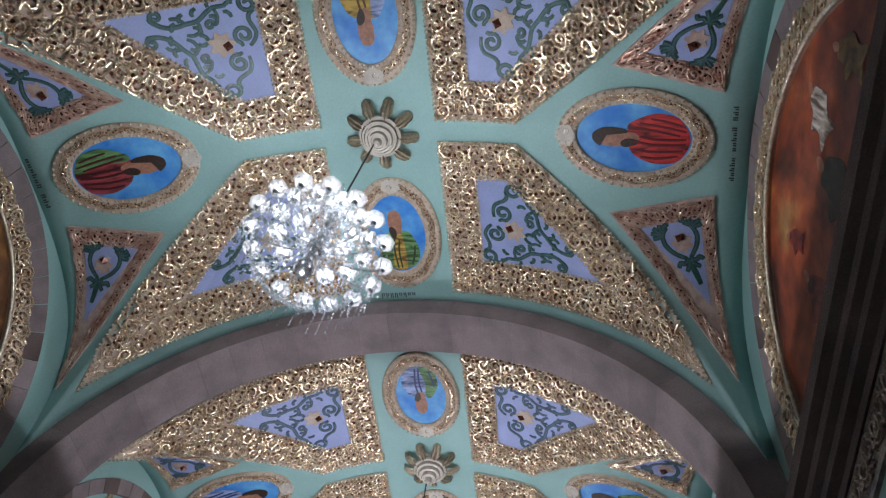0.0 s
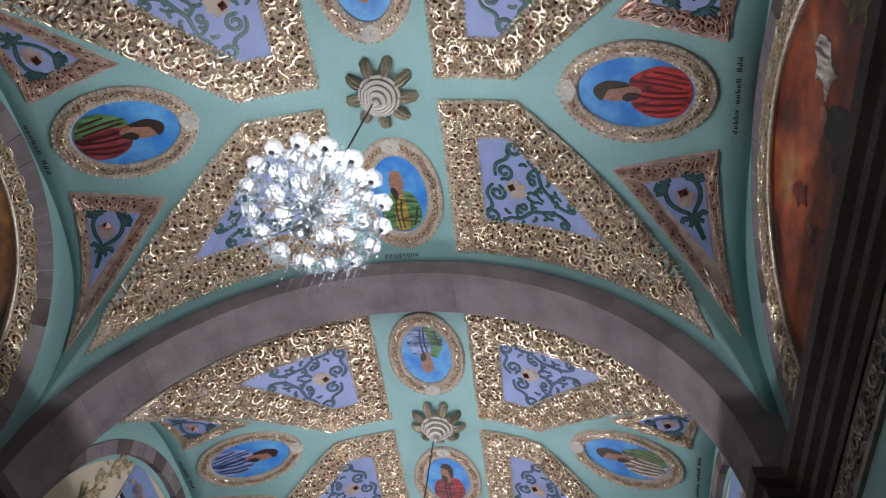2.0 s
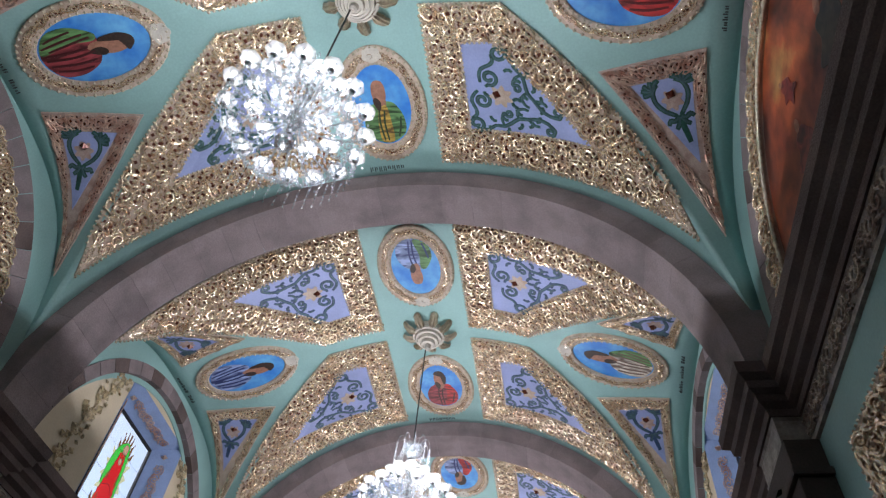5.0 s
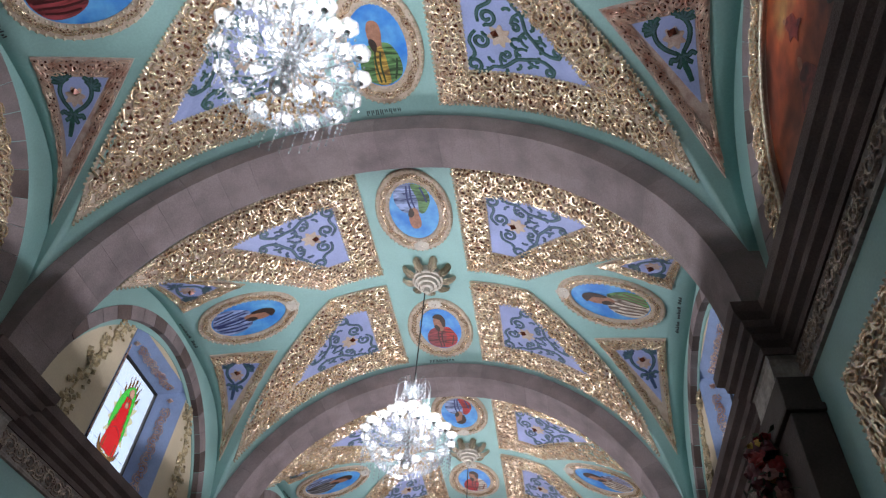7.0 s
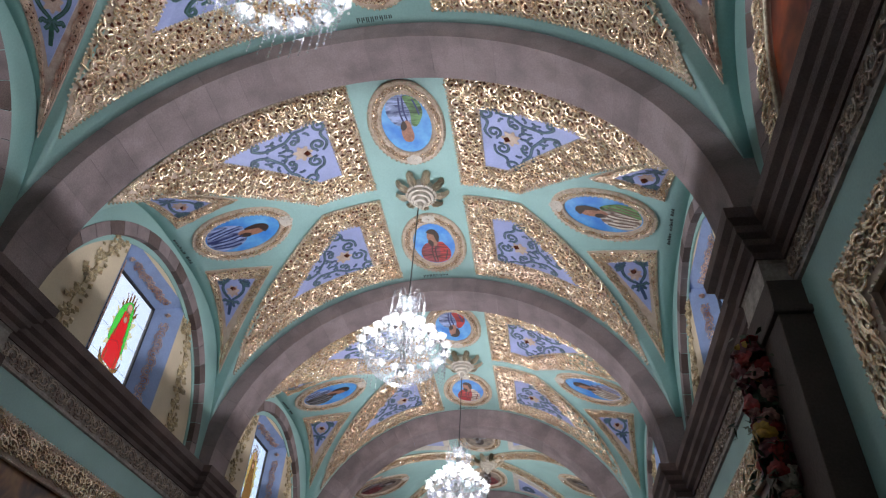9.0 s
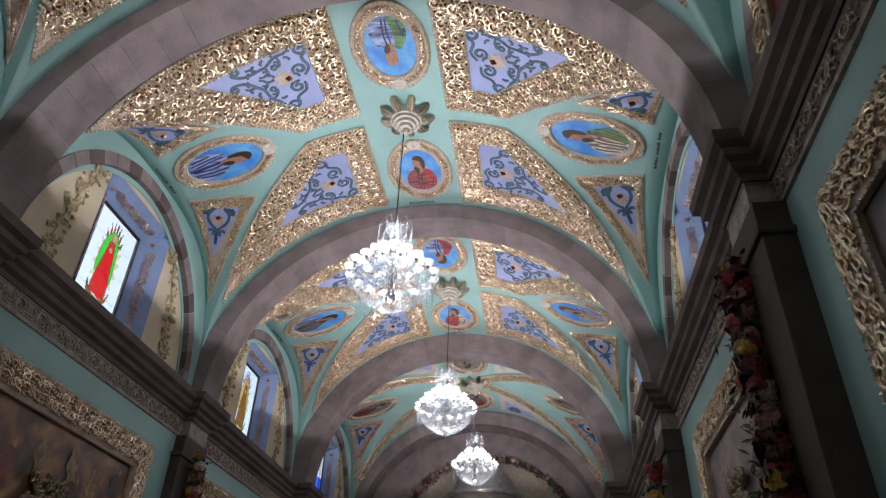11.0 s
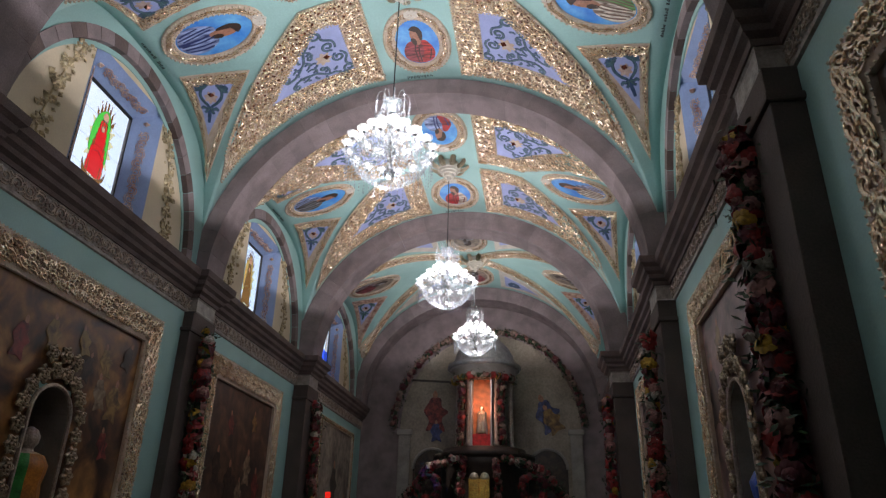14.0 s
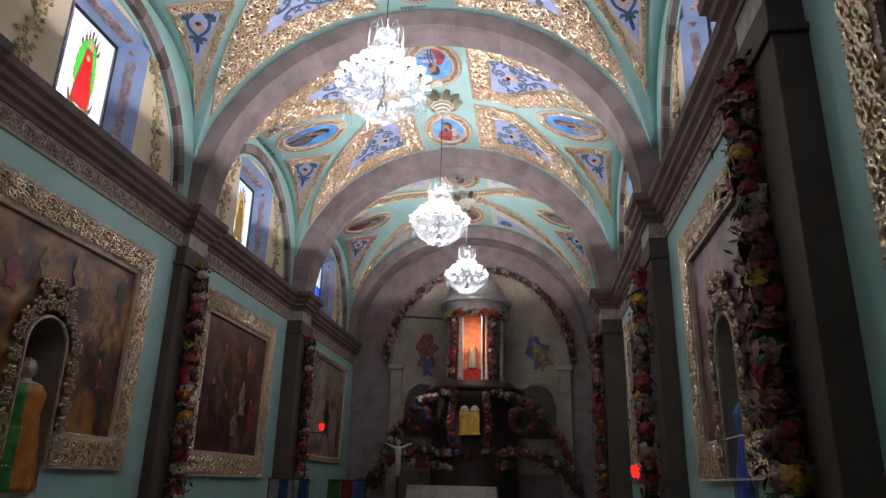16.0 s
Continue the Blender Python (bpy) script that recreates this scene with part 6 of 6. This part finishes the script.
arc_line = [(CX - 0.05 + 3.12 * math.cos(t), BACK - 0.12, 5.35 + 3.3 * math.sin(t)) for t in np.linspace(0.02, math.pi - 0.02, 30)]
garland(arc_line, 190, 0.17, "arched garland of dusty pink flowers round the altar mural", 11, "dusty dusty dusty rose wine")

# canopied shrine on columns
SILVER = mat("silver_leaf", (0.55, 0.54, 0.55), 0.35, metal=0.8, vary=0.1, scale=8, bump=0.2)
LIT = mat("orange_cloth", (0.85, 0.36, 0.16), 0.6, vary=0.15, scale=5)
RED_CLOTH = mat("red_satin", (0.75, 0.03, 0.03), 0.5, vary=0.15, scale=8)
RED_LIT = shader("lit_red_cloth", glow_nodes((1.0, 0.03, 0.02), 0.5))
SHRINE_Y = 22.9
root = thing("altar_canopy", "domed silver canopy over a lit orange shrine on columns", "altar canopy", (CX - 0.07, SHRINE_Y, 0))
bm = bmesh.new()
lathe(bm, [(1.14, 7.0), (1.17, 7.05), (1.16, 7.14), (1.02, 7.17), (0.98, 7.22), (0.92, 7.45), (0.78, 7.72), (0.56, 7.95), (0.28, 8.1), (0.06, 8.16), (0.05, 8.3), (0.02, 8.35)], 40, wobble=lambda a: 1 + 0.015 * math.cos(16 * a))
part("dome", bm, SILVER, root, "ribbed silver dome", smooth=True)
bm = bmesh.new()
lathe(bm, [(0.95, 6.72), (1.0, 6.78), (1.0, 6.95), (1.12, 7.0)], 40)
part("entablature", bm, PALE_STONE, root, "pale round entablature", smooth=True)
for i in range(6):
    a = 2 * math.pi * i / 6
    bm = bmesh.new()
    lathe(bm, [(0.12, 4.55), (0.12, 4.65), (0.085, 4.70), (0.08, 5.6), (0.075, 6.55), (0.12, 6.62), (0.13, 6.74)], 14, at=(0.82 * math.cos(a), 0.82 * math.sin(a), 0))
    part("column", bm, FRIEZE_GILT, root, "dull gilt column", smooth=True)
bm = bmesh.new()
lathe(bm, [(1.45, 4.18), (1.55, 4.24), (1.55, 4.34), (1.30, 4.40), (1.25, 4.52), (1.0, 4.55)], 40)
part("base", bm, DARK_WOOD, root, "dark moulded round base", smooth=True)
bm = bmesh.new()
lathe(bm, [(1.40, 0.6), (1.35, 1.0), (1.30, 4.0), (1.45, 4.18)], 40)
part("drum", bm, DARK_WOOD, root, "dark panelled drum", smooth=True)
shrine = thing("lit_shrine", "glass shrine glowing orange with a red base and small figure", "shrine", (CX - 0.10, SHRINE_Y - 0.62, 4.56))
bm = bmesh.new()
for x0, x1 in ((-0.33, -0.27), (0.27, 0.33)):
    box(bm, x0, -0.2, 0, x1, 0.2, 2.05, 0.01)
box(bm, -0.33, -0.2, 2.05, 0.33, 0.2, 2.14, 0.02)
part("case", bm, SILVER, shrine, "silvered case")
bm = bmesh.new()
box(bm, -0.27, 0.15, 0.36, 0.27, 0.19, 2.05)
part("lit_back", bm, LIT, shrine, "glowing orange back")
bm = bmesh.new()
box(bm, -0.27, -0.14, 0.0, 0.27, 0.16, 0.36, 0.03)
part("red_base", bm, RED_CLOTH, shrine, "red lit cloth base")
st = statue(CX - 0.10, SHRINE_Y - 0.66, 4.56 + 0.36, 0.85, [GOLD, CLOTH_WHITE, GOLD], "small gold and white robed statue in the lit shrine")
ORANGE_LAMP = new("shrine_lamp", bpy.data.lights.new("shrine_lamp", "POINT"))
ORANGE_LAMP.data.energy, ORANGE_LAMP.data.color, ORANGE_LAMP.data.shadow_soft_size = 9, (1, 0.42, 0.24), 0.08
ORANGE_LAMP.location = (CX - 0.1, SHRINE_Y - 1.05, 5.75)
ring = [(CX - 0.07 + 0.95 * math.cos(t), SHRINE_Y + 0.95 * math.sin(t), 6.66) for t in np.linspace(-math.pi, 0.0, 14)]
garland(ring, 60, 0.16, "flower garland under the canopy's rim", 12, "white yellow red rose white")
for sg in (-1, 1):
    garland([(CX - 0.1 + sg * 0.62, SHRINE_Y - 0.75, 6.5), (CX - 0.1 + sg * 0.58, SHRINE_Y - 0.8, 5.5), (CX - 0.1 + sg * 0.66, SHRINE_Y - 0.8, 4.6)], 50, 0.15, "flower garland beside the lit shrine", 13 + sg, "wine wine red wine dusty")
    garland([(CX + sg * 0.5, SHRINE_Y - 1.3, 4.2), (CX + sg * 1.6, SHRINE_Y - 1.2, 3.9), (CX + sg * 2.5, SHRINE_Y - 0.6, 2.9), (CX + sg * 3.0, SHRINE_Y - 0.6, 1.4)], 130, 0.22, "sweeping flower garland beside the altar", 16 + sg, "red wine white rose")
garland([(-1.5, 21.9, 2.15), (0.0, 21.8, 2.0), (1.4, 21.9, 2.15)], 120, 0.22, "bank of flowers along the altar", 20, "red white yellow rose wine white")
garland([(-3.0, 22.2, 1.5), (-2.2, 21.9, 2.2), (-1.2, 21.8, 2.5), (0.2, 21.6, 2.35), (1.6, 21.8, 2.5), (2.6, 21.9, 2.2), (3.3, 22.2, 1.5)], 230, 0.26, "deep bank of red and white flowers behind the altar", 31, "red wine wine white rose red")
for sg in (-1, 1):
    wreath = [(CX - 0.1 + sg * 1.5 + 0.32 * math.cos(q), SHRINE_Y - 1.35, 3.35 + 0.32 * math.sin(q)) for q in np.linspace(0, 2 * math.pi, 14)]
    garland(wreath, 36, 0.16, "dark round wreath hung below the canopy", 40 + sg, "wine wine red")
    garland([(CX - 0.1 + sg * 0.45, SHRINE_Y - 1.45, 4.05), (CX - 0.1 + sg * 0.55, SHRINE_Y - 1.5, 3.3), (CX - 0.1 + sg * 0.45, SHRINE_Y - 1.55, 2.6)], 40, 0.14, "short flower garland beside the tabernacle", 44 + sg, "wine red rose")
tab = thing("tabernacle", "small gilded arched tabernacle below the shrine", "tabernacle", (CX - 0.1, SHRINE_Y - 1.45, 2.95))
bm = bmesh.new()
box(bm, -0.30, -0.12, 0, 0.30, 0.2, 0.62, 0.02)
part("body", bm, YELLOW_GOLD, tab)
bm = bmesh.new()
for sg in (-1, 1):
    lathe(bm, [(0.13, 0.6), (0.14, 0.66), (0.10, 0.76), (0.02, 0.80)], 12, at=(sg * 0.15, -0.02, 0))
part("finial", bm, BEAD, tab, smooth=True)
bm = bmesh.new()
box(bm, -0.34, -0.16, -0.05, 0.34, 0.2, 0.0, 0.01)
box(bm, -0.20, -0.135, 0.06, -0.01, -0.12, 0.54, 0.01)
box(bm, 0.01, -0.135, 0.06, 0.20, -0.12, 0.54, 0.01)
part("door", bm, YELLOW_GOLD, tab)
bm = bmesh.new()
box(bm, -3.6, 19.2, 0.0, 3.6, BACK, 0.6, 0.02)
tagged(part("platform", bm, STONE), "raised stone sanctuary platform", "platform", kind="structure")
alt = thing("altar_table", "altar table draped with a white cloth", "altar", (-0.25, 21.4, 0.6))
bm = bmesh.new()
box(bm, -1.2, -0.4, 0, 1.2, 0.4, 0.90, 0.02)
part("body", bm, DARK_WOOD, alt)
bm = bmesh.new()
n = 60
per = [(-1.26, -0.46), (1.26, -0.46), (1.26, 0.46), (-1.26, 0.46)]
ringp = []
for e in range(4):
    for i in range(n // 4 * (2 if e % 2 == 0 else 1)):
        f = i / (n // 4 * (2 if e % 2 == 0 else 1))
        ringp.append(lerp2(per[e], per[(e + 1) % 4], f))
topv = [bm.verts.new((x * 0.97, y * 0.93, 0.93)) for x, y in ringp]
lowv = [bm.verts.new((x * (1 + 0.02 * math.sin(i * 1.3)), y * (1 + 0.05 * math.sin(i * 1.3)), 0.40)) for i, (x, y) in enumerate(ringp)]
bm.faces.new(topv)
for i in range(len(ringp)):
    j = (i + 1) % len(ringp)
    bm.faces.new((topv[i], topv[j], lowv[j], lowv[i]))
part("cloth", bm, CLOTH_WHITE, alt, "white pleated altar cloth")
cr = thing("crucifix", "standing crucifix with a pale plain figure", "crucifix", (-1.66, 20.5, 0.6))
bm = bmesh.new()
box(bm, -0.04, -0.03, 0.0, 0.04, 0.03, 2.35, 0.01)
box(bm, -0.40, -0.03, 1.92, 0.40, 0.03, 2.0, 0.01)
part("cross", bm, DARK_WOOD, cr)
bm = bmesh.new()
tube(bm, [(0, -0.06, 1.15), (0.02, -0.08, 1.4), (0, -0.07, 1.65), (0, -0.07, 1.88)], [0.04, 0.07, 0.08, 0.09], 10)
tube(bm, [(-0.36, -0.05, 2.0), (-0.1, -0.07, 1.88), (0.1, -0.07, 1.88), (0.36, -0.05, 2.0)], [0.02, 0.045, 0.045, 0.02], 8)
lathe(bm, [(0.03, 1.92), (0.06, 1.97), (0.06, 2.05), (0.02, 2.1)], 10, at=(0.0, -0.1, 0))
part("corpus", bm, CLOTH_WHITE, cr, "pale plain figure", smooth=True)
for x, y, z, hue in ((-3.62, 19.6, 2.95, "west"), (3.5, 12.35, 1.85, "east")):
    lamp = thing("votive_lamp", "small red glass votive lamp glowing by the wall", "lamp", (x, y, z), group="votive lamps")
    bm = bmesh.new()
    lathe(bm, [(0.03, -0.10), (0.06, -0.08), (0.075, 0.0), (0.07, 0.08), (0.05, 0.09)], 14)
    part("glass", bm, RED_LIT, lamp, "glowing red glass", smooth=True)
    bm = bmesh.new()
    s = -1 if x < 0 else 1
    tube(bm, [(0, 0, -0.1), (0, 0, -0.16), (s * 0.5, 0, -0.16)], 0.015, 6)
    part("bracket", bm, DARK_METAL, lamp)

BANNER = [mat("banner_" + k, c, 0.6, vary=0.15, scale=8) for k, c in dict(blue=(0.05, 0.12, 0.35), red=(0.35, 0.03, 0.03), green=(0.04, 0.2, 0.06), white=(0.45, 0.45, 0.45)).items()]
for bx, by, cols in ((-2.75, 14.8, (3, 0, 3, 0)), (-1.95, 16.2, (2, 1, 0))):
    ob = thing("standing_banner", "low standing banner of coloured cloth strips on a stand", "banner", (bx, by, 0), group="standing banners")
    w = 0.78 / len(cols)
    for i, c in enumerate(cols):
        bm = bmesh.new()
        rows = [[bm.verts.new((-0.39 + w * (i + u), 0.03 * math.sin(9 * (i + u)), z)) for u in (0.02, 0.35, 0.65, 0.98)] for z in (0.9, 1.25, 1.6)]
        for a, b in zip(rows, rows[1:]):
            for q in range(3):
                bm.faces.new((a[q], a[q + 1], b[q + 1], b[q]))
        bmesh.ops.solidify(bm, geom=bm.faces[:], thickness=0.01)
        part("cloth_strip", bm, BANNER[c], ob)
    bm = bmesh.new()
    tube(bm, [(-0.42, 0, 1.61), (0.42, 0, 1.61)], 0.015, 6)
    part("rail", bm, DARK_METAL, ob)
    for x in (-0.4, 0.4):
        bm = bmesh.new()
        tube(bm, [(x, 0, 0), (x, 0, 1.61)], 0.015, 6)
        part("post", bm, DARK_METAL, ob)
